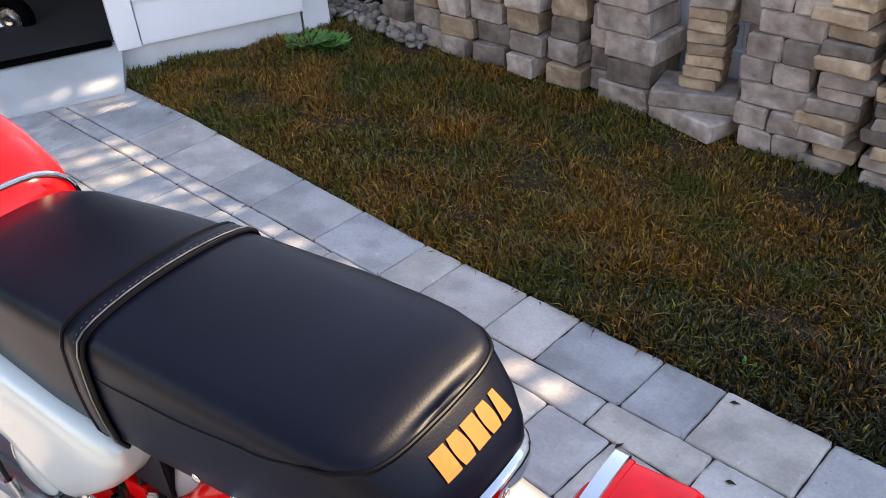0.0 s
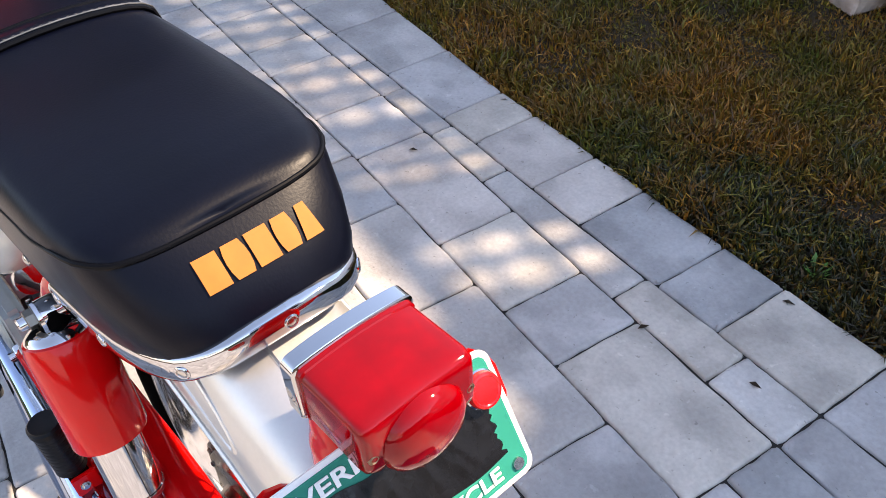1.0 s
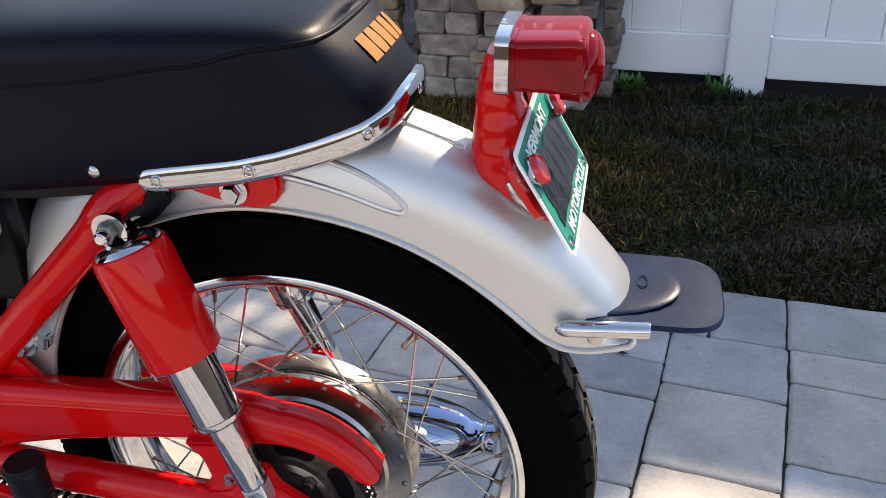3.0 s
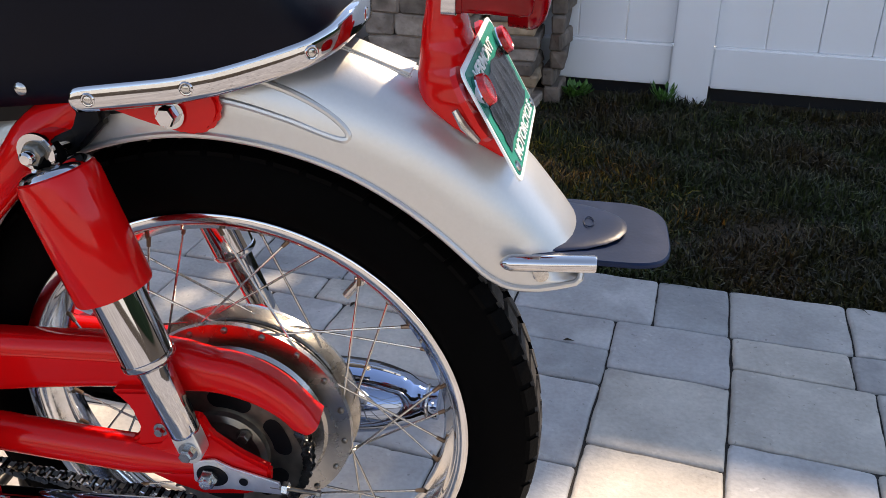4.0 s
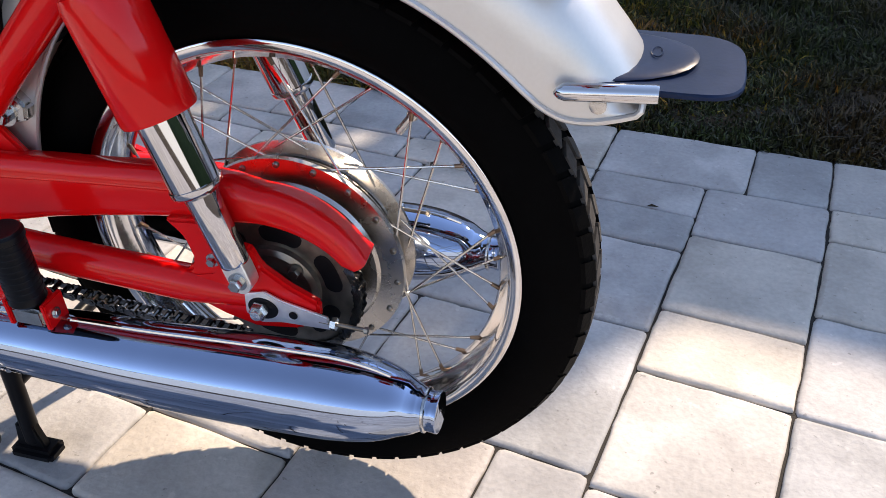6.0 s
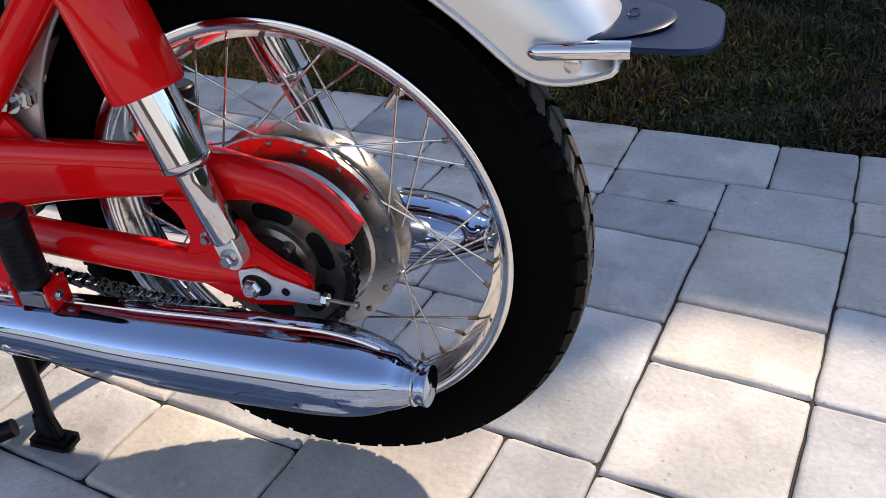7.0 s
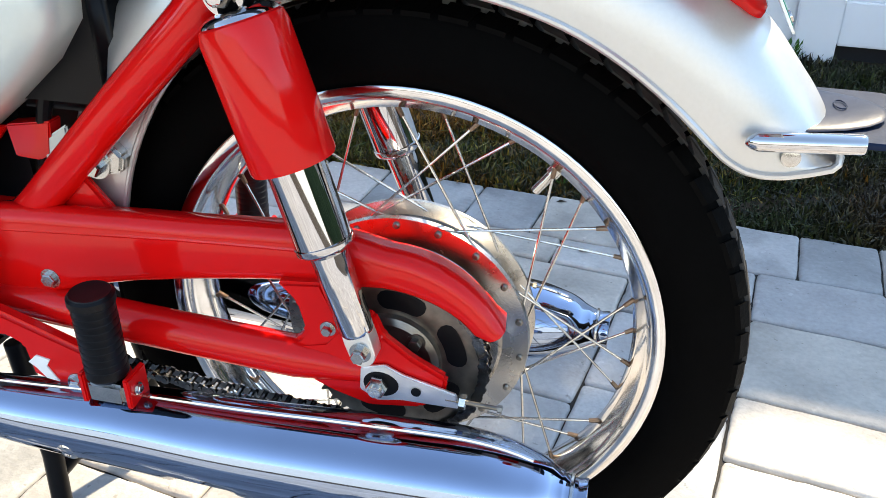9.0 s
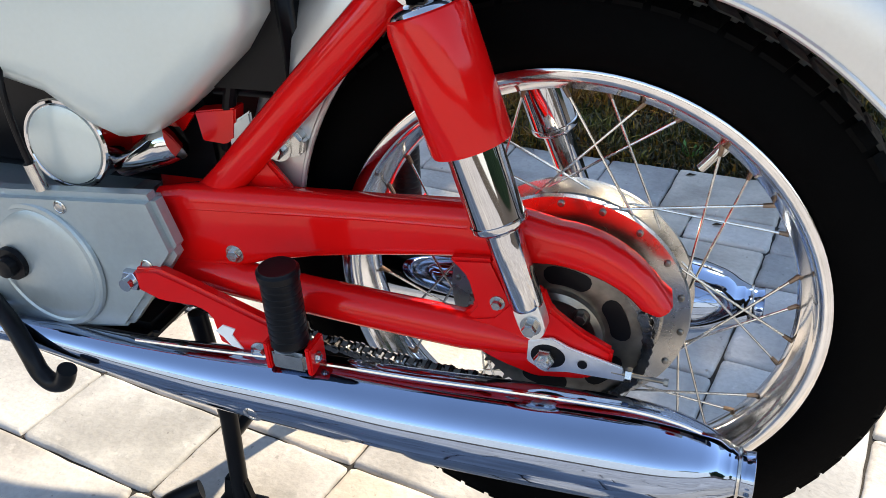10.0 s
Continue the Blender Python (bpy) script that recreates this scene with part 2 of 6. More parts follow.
def box(bm, lo, hi, bevel=0.0, seg=2, m=None):
    got = bmesh.ops.create_cube(bm, size=1.0)
    lo, hi = Vector(lo), Vector(hi)
    mat = Matrix.Translation((lo + hi) / 2) @ Matrix.Diagonal((*(hi - lo), 1))
    bmesh.ops.transform(bm, matrix=mat, verts=got["verts"])
    vs = got["verts"]
    if bevel:
        es = list({e for w in vs for e in w.link_edges})
        b = bmesh.ops.bevel(bm, geom=es, offset=bevel, segments=seg, affect="EDGES", clamp_overlap=True)
        vs = list({w for w in b["verts"]} | {w for w in vs if w.is_valid})
    if m is not None:
        bmesh.ops.transform(bm, matrix=m, verts=[w for w in vs if w.is_valid])
    return bm


def hexbolt(bm, at, d, r=0.008, h=0.006, washer=True):
    d = Vector(d).normalized()
    at = Vector(at)
    if washer:
        stepped(bm, at, d, [(0, r * 1.45), (0.0015, r * 1.45)], 20)
    stepped(bm, at + d * 0.0015, d, [(0, r), (h * 0.8, r), (h, r * 0.86)], 6)
    return bm


def screw(bm, at, d, r=0.006):
    stepped(bm, at, d, [(0, r), (0.0015, r), (0.003, r * 0.7), (0.0035, r * 0.2)], 16)
    return bm


def B():
    return bmesh.new()


def lerp_rows(rows, q):
    for (a, *va), (b, *vb) in zip(rows, rows[1:]):
        if q <= b:
            t = max(0.0, min(1.0, (q - a) / (b - a)))
            t = t * t * (3 - 2 * t)
            return [x + (y - x) * t for x, y in zip(va, vb)]
    return list(rows[-1][1:])

# ---- setting ----
PHI = radians(-7.5)                      # the pavement's turn against the machine


def uv(u, v, z=0.0):
    return Vector((u * math.cos(PHI) - v * math.sin(PHI), u * math.sin(PHI) + v * math.cos(PHI), z))


UV = Matrix.Rotation(PHI, 4, "Z")        # from pavement axes to the world
EDGE, INNER, NARROW = 1.015, 0.832, 0.728


def widen(u):
    """How far the paving's edge swings out towards the garage."""
    return 0.065 * min(1.0, max(0.0, (-1.0 - u) / 1.3))



def quad_sheet(name, mat, corners, label, nx=1, ny=1):
    bm = B()
    a, b, c, d = [Vector(p) for p in corners]
    g = [[bm.verts.new(a.lerp(b, i / nx).lerp(d.lerp(c, i / nx), j / ny)) for j in range(ny + 1)] for i in range(nx + 1)]
    for i in range(nx):
        for j in range(ny):
            bm.faces.new((g[i][j], g[i + 1][j], g[i + 1][j + 1], g[i][j + 1]))
    ob = part(name, bm, mat, None, label)
    return tagged(ob, "", "ground", "", "structure")


ground = quad_sheet("ground", SOIL, [(-900, -900, -0.07), (900, -900, -0.07), (900, 900, -0.07), (-900, 900, -0.07)],
                    "brown earth that reaches to the horizon")

# the lawn's soil, slightly uneven
bm = B()
nx, ny = 90, 26
grid = []
for i in range(nx + 1):
    row = []
    for j in range(ny + 1):
        u = -3.05 + 6.3 * i / nx
        v = EDGE + widen(u) - 0.02 + (3.3 - EDGE - widen(u)) * j / ny
        edge = min(1.0, (v - EDGE - widen(u) + 0.02) / 0.10)
        z = -0.030 * (1 - edge) + 0.010 * edge * noise.noise((u * 2.2, v * 2.2, 3.0)) - 0.004
        row.append(bm.verts.new(uv(u, v, z)))
    grid.append(row)
for i in range(nx):
    for j in range(ny):
        bm.faces.new((grid[i][j], grid[i + 1][j], grid[i + 1][j + 1], grid[i][j + 1]))
lawn = part("lawn_ground", bm, SOIL, None, "dark earth of the lawn between paving and fence")
tagged(lawn, "", "ground", "", "structure")

# the concrete apron before the garage
WALL_U = -2.86
bm = B()
HOUSE_V0, HOUSE_V1 = 1.20, 1.99
HM = UV @ Matrix.Translation((-2.885, 1.145, 0)) @ Matrix.Rotation(radians(-21), 4, "Z") @ Matrix.Translation((-WALL_U, -HOUSE_V0, 0))
top = [HM @ Vector(p) for p in ((WALL_U - 0.1, HOUSE_V0 + 0.012, 0.108), (WALL_U - 0.1, -2.0, 0.108), (WALL_U + 0.02, -2.0, 0.100), (WALL_U + 0.20, -2.0, 0.006), (WALL_U + 0.20, HOUSE_V0 - 0.42, 0.006), (WALL_U + 0.215, HOUSE_V0 - 0.03, 0.006), (WALL_U + 0.02, HOUSE_V0 + 0.012, 0.100))]
vt = [bm.verts.new(p) for p in top]
f = bm.faces.new(vt)
bmesh.ops.triangulate(bm, faces=[f])
got = bmesh.ops.extrude_face_region(bm, geom=list(bm.faces))
bmesh.ops.translate(bm, verts=[g for g in got["geom"] if isinstance(g, bmesh.types.BMVert)], vec=(0, 0, -0.12))
apron = part("apron", bm, CONCRETE, None, "pale concrete apron sloping up to the garage door")
tagged(apron, "", "pavement", "", "structure")

# the garage front with its siding
bm = B()
box(bm, (WALL_U - 0.14, HOUSE_V0, -0.06), (WALL_U - 0.012, HOUSE_V1 - 0.012, 0.115), 0.004, m=HM)
found = part("foundation_wall", bm, FOUND, None, "pale painted concrete foundation of the garage")
tagged(found, "", "wall", "", "structure")
bm = B()
box(bm, (WALL_U - 0.13, HOUSE_V0 + 0.02, 0.115), (WALL_U - 0.03, HOUSE_V1, 2.6), 0.0, m=HM)
wall = part("wall_garage_front", bm, SIDING, None, "white clapboard garage wall beside the open door")
tagged(wall, "", "wall", "", "structure")
z0 = 0.105
while z0 < 2.4:
    bm = B()
    out = [(WALL_U - 0.03, z0), (WALL_U + 0.004, z0), (WALL_U + 0.004, z0 + 0.012), (WALL_U - 0.012, z0 + 0.19), (WALL_U - 0.03, z0 + 0.19)]
    rings(bm, [[HM @ Vector((x, v, z)) for x, z in out] for v in (HOUSE_V0 + 0.10, HOUSE_V1)])
    part("clapboard", bm, SIDING, wall, smooth=False)
    z0 += 0.178
bm = B()
box(bm, (WALL_U - 0.13, HOUSE_V0, 0.10), (WALL_U + 0.012, HOUSE_V0 + 0.095, 2.6), 0.003, m=HM)
part("corner_board", bm, SIDING, wall, "white corner board", smooth=False)
bm = B()
box(bm, (WALL_U - 3.2, HOUSE_V1, -0.06), (WALL_U - 0.02, HOUSE_V1 + 0.12, 2.7), 0.0, m=HM)
side = part("wall_garage_side", bm, SIDING, None, "white side wall of the garage")
tagged(side, "", "wall", "", "structure")
# inner walls and floor carry their shade as a near-black colour
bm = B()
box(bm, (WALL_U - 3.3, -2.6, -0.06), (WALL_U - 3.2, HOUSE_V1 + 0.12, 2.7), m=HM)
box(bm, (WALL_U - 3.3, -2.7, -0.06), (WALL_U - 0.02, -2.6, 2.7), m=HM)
back = part("wall_garage_back", bm, SHADE_BLACK, None, "inner garage walls, their shade put into the colour")
tagged(back, "", "wall", "", "structure")
bm = B()
box(bm, (WALL_U - 3.3, -2.7, 2.7), (WALL_U + 0.04, HOUSE_V1 + 0.3, 2.85), m=HM)
roof = part("roof_garage", bm, SIDING, None, "white soffit and roof over the garage")
tagged(roof, "", "roof", "", "structure")
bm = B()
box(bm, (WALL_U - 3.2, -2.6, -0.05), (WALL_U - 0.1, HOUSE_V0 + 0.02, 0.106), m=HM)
gfloor = part("floor_garage", bm, SHADE_BLACK, None, "bare concrete garage floor, its shade painted near black")
tagged(gfloor, "", "floor", "", "structure")
bm = B()
box(bm, (WALL_U - 0.12, -2.5, 0.104), (WALL_U - 0.06, HOUSE_V0 - 0.01, 0.118), 0.006, m=HM)
seal = part("door_threshold", bm, RUBBER, None, "black rubber threshold strip of the garage door")
tagged(seal, "", "threshold", "", "structure")

# the vinyl fence: solid boards, and pickets along the top of the panels by the garage
FENCE_V = 2.31
POSTS = (-4.35, -1.97, 0.41, 2.79, 5.17)


def fence_post(u):
    bm = B()
    box(bm, (u - 0.064, FENCE_V - 0.064, -0.05), (u + 0.064, FENCE_V + 0.064, 1.95), 0.006, m=UV)
    return bm


fence = thing("fence", "white vinyl privacy fence, its near side in shade", "fence", "", "structure")
for k, u in enumerate(POSTS):
    part("post", fence_post(u), VINYLW, fence, "square white vinyl post", smooth=False)
gap = random.Random(17)
for a, b in zip(POSTS, POSTS[1:]):
    open_top = b < 0.6
    top_z = 1.47 if b > 0 else 1.27
    for zl, zh, th in ((0.05, 0.19, 0.025), ((1.70, 1.84, 0.025) if b > 0.6 else (1.77, 1.84, 0.025) if b > 0 else (1.58, 1.68, 0.025))) + (((top_z - 0.09, top_z, 0.025),) if open_top else ()) + (((1.405, 1.45, 0.02), (1.505, 1.54, 0.02)) if b < 0 else ((1.555, 1.595, 0.02), (1.665, 1.70, 0.02)) if open_top else ()):
        bm = B()
        box(bm, (a + 0.064, FENCE_V - th, zl), (b - 0.064, FENCE_V + th, zh), 0.006, m=UV)
        part("rail", bm, VINYLW, fence, smooth=False)
    # added board: stops light under the fence and paints the gap dark
    bm = B()
    box(bm, (a + 0.064, FENCE_V + 0.030, -0.05), (b - 0.064, FENCE_V + 0.050, 0.075), 0.0, m=UV)
    part("gap_shade_board", bm, SHADE_BLACK, fence, "dark board added to keep light out of the fence gap", smooth=False)
    n = 14
    w = (b - a - 0.128) / n
    for i in range(n):
        bm = B()
        lo = a + 0.064 + i * w
        box(bm, (lo + 0.0008, FENCE_V - 0.012, 0.19), (lo + w - 0.0008, FENCE_V + 0.012, (top_z - 0.09) if open_top else 1.70), 0.003, 1, m=UV)
        part("board", bm, VINYLW, fence, smooth=False)
    if open_top:
        n = 22
        w = (b - a - 0.128) / n
        for i in range(n):
            bm = B()
            lo = a + 0.064 + (i + gap.uniform(-0.12, 0.12)) * w
            box(bm, (lo, FENCE_V - 0.012, top_z), (lo + w * gap.choice((0.46, 0.55, 0.62, 0.70, 0.80, 1.02)), FENCE_V + 0.012, 1.77 if b > 0 else 1.58), 0.0, m=UV)
            part("picket", bm, VINYLW, fence, smooth=False)

# an unseen conifer added behind the fence, to cast the shade on the paving
bush = thing("shade_conifer", "slim dark green conifer added unseen behind the fence, for shade", "tree")
bm = B()
tube(bm, [(0, 0, -0.06), (0.01, 0, 0.8), (0, 0.01, 1.6), (0, 0, 2.3)], [0.05, 0.04, 0.028, 0.010], 10)
part("trunk", bm, HEDGE, bush, "brown tapered trunk")
r = random.Random(31)
me = bpy.data.meshes.new("crown")
vs, fs = [], []
for k in range(5200):
    z = 0.15 + 2.32 * r.random() ** 0.9
    reach = 0.25 * min(1.0, (2.50 - z) / 0.35) ** 0.6 * (0.92 + 0.10 * math.sin(z * 17.0))
    a, q = r.uniform(0, 6.283), reach * r.random() ** 0.35
    c = Vector((q * math.cos(a), q * math.sin(a), z))
    out_ = Vector((math.cos(a), math.sin(a), r.uniform(0.4, 1.6))).normalized() * r.uniform(0.04, 0.075)
    side_ = out_.cross(Vector((r.uniform(-1, 1), r.uniform(-1, 1), r.uniform(-1, 1)))).normalized() * r.uniform(0.010, 0.022)
    n0 = len(vs)
    vs += [c, c + out_ * 0.5 + side_, c + out_, c + out_ * 0.5 - side_]
    fs.append((n0, n0 + 1, n0 + 2, n0 + 3))
me.from_pydata(vs, [], fs)
me.materials.append(BUSH)
crown = new("crown", me)
crown.parent = bush
tagged(crown, "dense crown of small scaly sprays")
bush.matrix_basis = Matrix.Translation(uv(0.955, 2.62, 0.0))

# an unseen hedge, added to close the place and darken reflections behind the viewer
bm = B()
random.seed(9)
for pts_ in ([(-30, -19), (30, -19)], [(27, -19), (27, 8)], [(-27, -19), (-27, -6)]):
    (ax_, ay_), (bx_, by_) = pts_
    n_ = 60
    rows_ = []
    for i in range(n_ + 1):
        x_, y_ = ax_ + (bx_ - ax_) * i / n_, ay_ + (by_ - ay_) * i / n_
        h_ = 4.9 + 1.0 * noise.noise((x_ * 0.2, y_ * 0.2, 0)) + random.uniform(-0.1, 0.1)
        rows_.append([Vector((x_ + random.uniform(-0.2, 0.2), y_ + random.uniform(-0.2, 0.2), h_ * k)) for k in (-0.02, 0.3, 0.6, 0.85, 1.0)] + [Vector((x_ * 1.1, y_ * 1.1, h_ * 0.9)), Vector((x_ * 1.1, y_ * 1.1, -0.07))])
    rings(bm, rows_)
hedge = part("backdrop_hedge", bm, HEDGE, None, "dark green hedge added unseen behind the viewer, for reflections", smooth=False)
tagged(hedge, "", "hedge", "", "structure")
# an unseen pale wall added behind the viewer, to bounce sunlight and fill reflections
bm = B()
box(bm, (-10.0, -8.15, -0.08), (10.0, -8.0, 2.15), 0.01)
facing = part("bounce_wall", bm, FOUND, None, "plain pale wall added behind the viewer to bounce light")
tagged(facing, "", "wall", "", "structure")

# ---- the motorcycle ----
AX = Vector((0, 0, 0.345))               # the rear axle's middle
bike = thing("motorcycle", "red and silver vintage motorcycle on its centre stand, on the paving", "motorcycle")


def polar(r, deg, y=0.0):
    a = radians(deg)
    return Vector((r * math.cos(a), y, AX.z + r * math.sin(a)))


# rear wheel
bm = B()
barrel = [(q_, -0.018 + 0.0042 * k_ + w_) for k_ in range(4) for q_, w_ in ((0.103, 0.0), (0.103, 0.0016), (0.107, 0.0021), (0.107, 0.0037))]
lathe(bm, AX, [(0.050, -0.052), (0.066, -0.050), (0.070, -0.040), (0.092, -0.038), (0.095, -0.034), (0.119, -0.032), (0.120, -0.027), (0.114, -0.024), (0.107, -0.020)]
      + barrel + [(0.107, 0.001), (0.114, 0.003), (0.120, 0.005), (0.120, 0.009), (0.108, 0.011), (0.098, 0.016), (0.050, 0.018), (0.022, 0.020), (0.016, 0.098)], 96)
wheel = part("wheel", bm, ALLOY, bike, "spoked rear wheel with an aluminium drum hub", sharp=30)
bm = B()
half = [(0.236, 0.0245), (0.2420, 0.0290), (0.2455, 0.0325), (0.251, 0.0365), (0.259, 0.0400), (0.273, 0.0410), (0.286, 0.0385), (0.2985, 0.0358), (0.3030, 0.0338), (0.3095, 0.0245), (0.3112, 0.0120)]
prof = [(r, -y) for r, y in half] + [(0.3105, 0.0)] + [(r, y) for r, y in half[::-1]] + [(0.224, 0.018), (0.224, -0.018)]
lathe(bm, AX, prof, 120)


def tread_block(bm, ang, span, ya, yb, r0, r1a, r1b, skew):
    vs = []
    for y, r1 in ((ya, r1a), (yb, r1b)):
        for da in (-span / 2, span / 2):
            for r in (r0, r1):
                a = ang + da + skew * (y - ya)
                vs.append(bm.verts.new((r * math.cos(a), y, AX.z + r * math.sin(a))))
    a0, a1, a2, a3, b0, b1, b2, b3 = vs
    for q in ((a1, a3, b3, b1), (a0, a1, b1, b0), (a2, b2, b3, a3), (a0, a2, a3, a1), (b0, b1, b3, b2)):
        bm.faces.new(q)


part("tyre", bm, RUBBER, wheel, "black road tyre with block tread")
bm = B()
NB = 62
for i in range(NB):
    a = 2 * math.pi * i / NB
    for s in (-1, 1):
        tread_block(bm, a + (0.02 if s > 0 else 0.0), 0.080, s * 0.0345, s * 0.0200, 0.296, 0.3058, 0.3135, 1.2 * s)
tagged(part("shoulder_tread", bm, TREAD, wheel, "black rubber shoulder blocks"), kind="stuff")
bm = B()
for i in range(NB):
    for s in (-1, 1):
        tread_block(bm, 2 * math.pi * i / NB + 0.045, 0.072, s * 0.0180, s * 0.0035, 0.300, 0.3145, 0.3158, -2.0 * s)
tagged(part("tread", bm, DUSTY_LIT, wheel, "worn tread blocks, paled by dust and painted sunlight"), kind="stuff")
bm = B()
rim = [(0.2430, 0.0335), (0.2430, 0.0310), (0.2330, 0.0270), (0.2300, 0.0250), (0.2285, 0.0180), (0.2190, 0.0130), (0.2165, 0.0)]
out = [(r, -y) for r, y in rim] + [(r, y) for r, y in rim[-2::-1]]
inn = [(0.2426, 0.0340), (0.2400, 0.0345), (0.2326, 0.0342), (0.2308, 0.0330), (0.2290, 0.0275), (0.2255, 0.0205), (0.2170, 0.0125), (0.2130, 0.0)]
out += [(r, y) for r, y in inn] + [(r, -y) for r, y in inn[-2::-1]]
lathe(bm, AX, out, 120)
part("rim", bm, RIM, wheel, "polished chrome rim", sharp=50)
NS = 36
for i in range(NS):
    s = 1 if i % 2 == 0 else -1
    lean = -40 if (i // 2) % 2 == 0 else 40
    rim_deg = 360 / NS * i + 3
    hub = polar(0.1125, rim_deg + lean, 0.0075 if s > 0 else -0.0310)
    end = polar(0.2165, rim_deg, s * 0.004)
    bm = B()
    rod(bm, hub + Vector((0, -s * 0.004, 0)), end, 0.0013, 8)
    d = (hub - end).normalized()
    part("spoke", bm, DULL, wheel)
    bm = B()
    stepped(bm, hub + Vector((0, s * 0.001, 0)), (0, s, 0), [(0, 0.0036), (0.002, 0.0034), (0.003, 0.002)], 10)
    part("spoke_head", bm, STEEL, wheel)
    bm = B()
    rod(bm, end - d * 0.002, end + d * 0.012, 0.0027, 8, 0.0021)
    part("nipple", bm, NIPPLE, wheel)
bm = B()
rod(bm, polar(0.217, 51.8, 0.002), polar(0.206, 51.8, 0.002), 0.0065, 16)
rod(bm, polar(0.207, 51.8, 0.002), polar(0.183, 51.8, 0.002), 0.0045, 16)
part("valve", bm, DULL, wheel, "tyre valve with a metal cap")
bm = B()
sp = []
NT = 41
for i in range(NT):
    for k, r in ((0.0, 0.083), (0.3, 0.083), (0.45, 0.0885), (0.6, 0.0885), (0.75, 0.083)):
        a = 360 / NT * (i + k)
        sp.append((r * math.cos(radians(a)), AX.z + r * math.sin(radians(a))))
slab(bm, sp, -0.077, -0.071)
part("sprocket", bm, STEEL, wheel, "oily brown steel rear sprocket", smooth=False)
# flat black inlays paint the shade of the sprocket's openings
for i in range(6):
    bm = B()
    mid = 60 * i + 20
    loops = []
    for y in (-0.0770, -0.0778):
        edge_ = [polar(0.0615 + 0.0095, mid + 13 * q / 6, y) for q in range(-6, 7)]
        edge_ += [polar(0.0615 + 0.0095 * math.cos(radians(q)), mid + 13 + 8 * math.sin(radians(q)), y) for q in (30, 60, 90, 120, 150)]
        edge_ += [polar(0.0615 - 0.0095, mid - 13 * q / 6, y) for q in range(-6, 7)]
        edge_ += [polar(0.0615 - 0.0095 * math.cos(radians(q)), mid - 13 - 8 * math.sin(radians(q)), y) for q in (30, 60, 90, 120, 150)]
        loops.append(edge_)
    rings(bm, loops)
    part("window_inlay", bm, BLACK, wheel)
bm = B()
lathe(bm, AX, [(0.020, -0.082), (0.040, -0.086), (0.046, -0.083), (0.048, -0.070), (0.060, -0.050), (0.020, -0.050)], 48)
for i in range(4):
    p = polar(0.036, 45 + 90 * i, -0.085)
    hexbolt(bm, p, (0, -1, 0), 0.006, 0.006)
part("sprocket_carrier", bm, STEEL, wheel, "dark sprocket carrier with bolts")

# chain, link by link along its two runs
bm = B()
front_c, front_r = Vector((-0.455, 0, 0.352)), 0.036
loop = []
for i in range(26):
    a = radians(97 - 190 * i / 25)
    loop.append(Vector((0.0865 * math.cos(a), 0, AX.z + 0.0865 * math.sin(a))))
for i in range(1, 31):
    t = i / 31
    loop.append(Vector((-0.0105, 0, AX.z - 0.0860)).lerp(front_c + Vector((-0.004, 0, -front_r)), t) + Vector((0, 0, -0.010 * math.sin(math.pi * t))))
for i in range(9):
    a = radians(-97 - 166 * i / 8)
    loop.append(front_c + Vector((front_r * math.cos(a), 0, front_r * math.sin(a))))
for i in range(1, 31):
    loop.append((front_c + Vector((-0.004, 0, front_r))).lerp(Vector((-0.0105, 0, AX.z + 0.0860)), i / 31))
lens_ = [0.0]
for a, b in zip(loop, loop[1:] + loop[:1]):
    lens_.append(lens_[-1] + (b - a).length)
total, pitch = lens_[-1], 0.0127
count = int(total / pitch)


def on_loop(q):
    q %= total
    for i in range(len(loop)):
        if q <= lens_[i + 1]:
            return loop[i].lerp(loop[(i + 1) % len(loop)], (q - lens_[i]) / (lens_[i + 1] - lens_[i]))
    return loop[0]


for i in range(count):
    a, b = on_loop(total * i / count), on_loop(total * (i + 1) / count)
    wide = 0.0075 if i % 2 else 0.0055
    for s in (-1, 1):
        m = (a + b) / 2 + Vector((0, -0.074 + s * wide, 0))
        tube(bm, [a + Vector((0, -0.074 + s * wide - 0.0008, 0)), a + Vector((0, -0.074 + s * wide + 0.0008, 0))], 0.0056, 8)
        tube(bm, [m + Vector((0, -0.0007, 0)), m + Vector((0, 0.0007, 0))], 0.0046, 8)
    rod(bm, a + Vector((0, -0.083, 0)), a + Vector((0, -0.065, 0)), 0.0028, 8)
part("chain", bm, GREASE, bike, "oily roller drive chain")

# chain guard: a pressed beam that ends in a curved shroud
pairs = [((-0.414, 0.449), (-0.396, 0.370)), ((-0.410, 0.458), (-0.388, 0.368)), ((-0.38, 0.464), (-0.36, 0.371)), ((-0.34, 0.467), (-0.325, 0.377)), ((-0.295, 0.469), (-0.295, 0.388)),
         ((-0.23, 0.472), (-0.235, 0.402)), ((-0.17, 0.474), (-0.175, 0.412)), ((-0.12, 0.477), (-0.125, 0.419)), ((-0.07, 0.479), (-0.085, 0.424)), ((-0.025, 0.4745), (-0.042, 0.424))]
for a in range(88, 33, -6):
    c_, s_ = math.cos(radians(a)), math.sin(radians(a))
    pairs.append(((0.119 * c_, AX.z + 0.1225 * s_), (0.100 * c_ - 0.004, AX.z + 0.078 * s_ + 0.004)))
pairs += [((0.1065, 0.402), (0.0905, 0.391)), ((0.1045, 0.397), (0.0935, 0.391)), ((0.1015, 0.3935), (0.0965, 0.3915))]


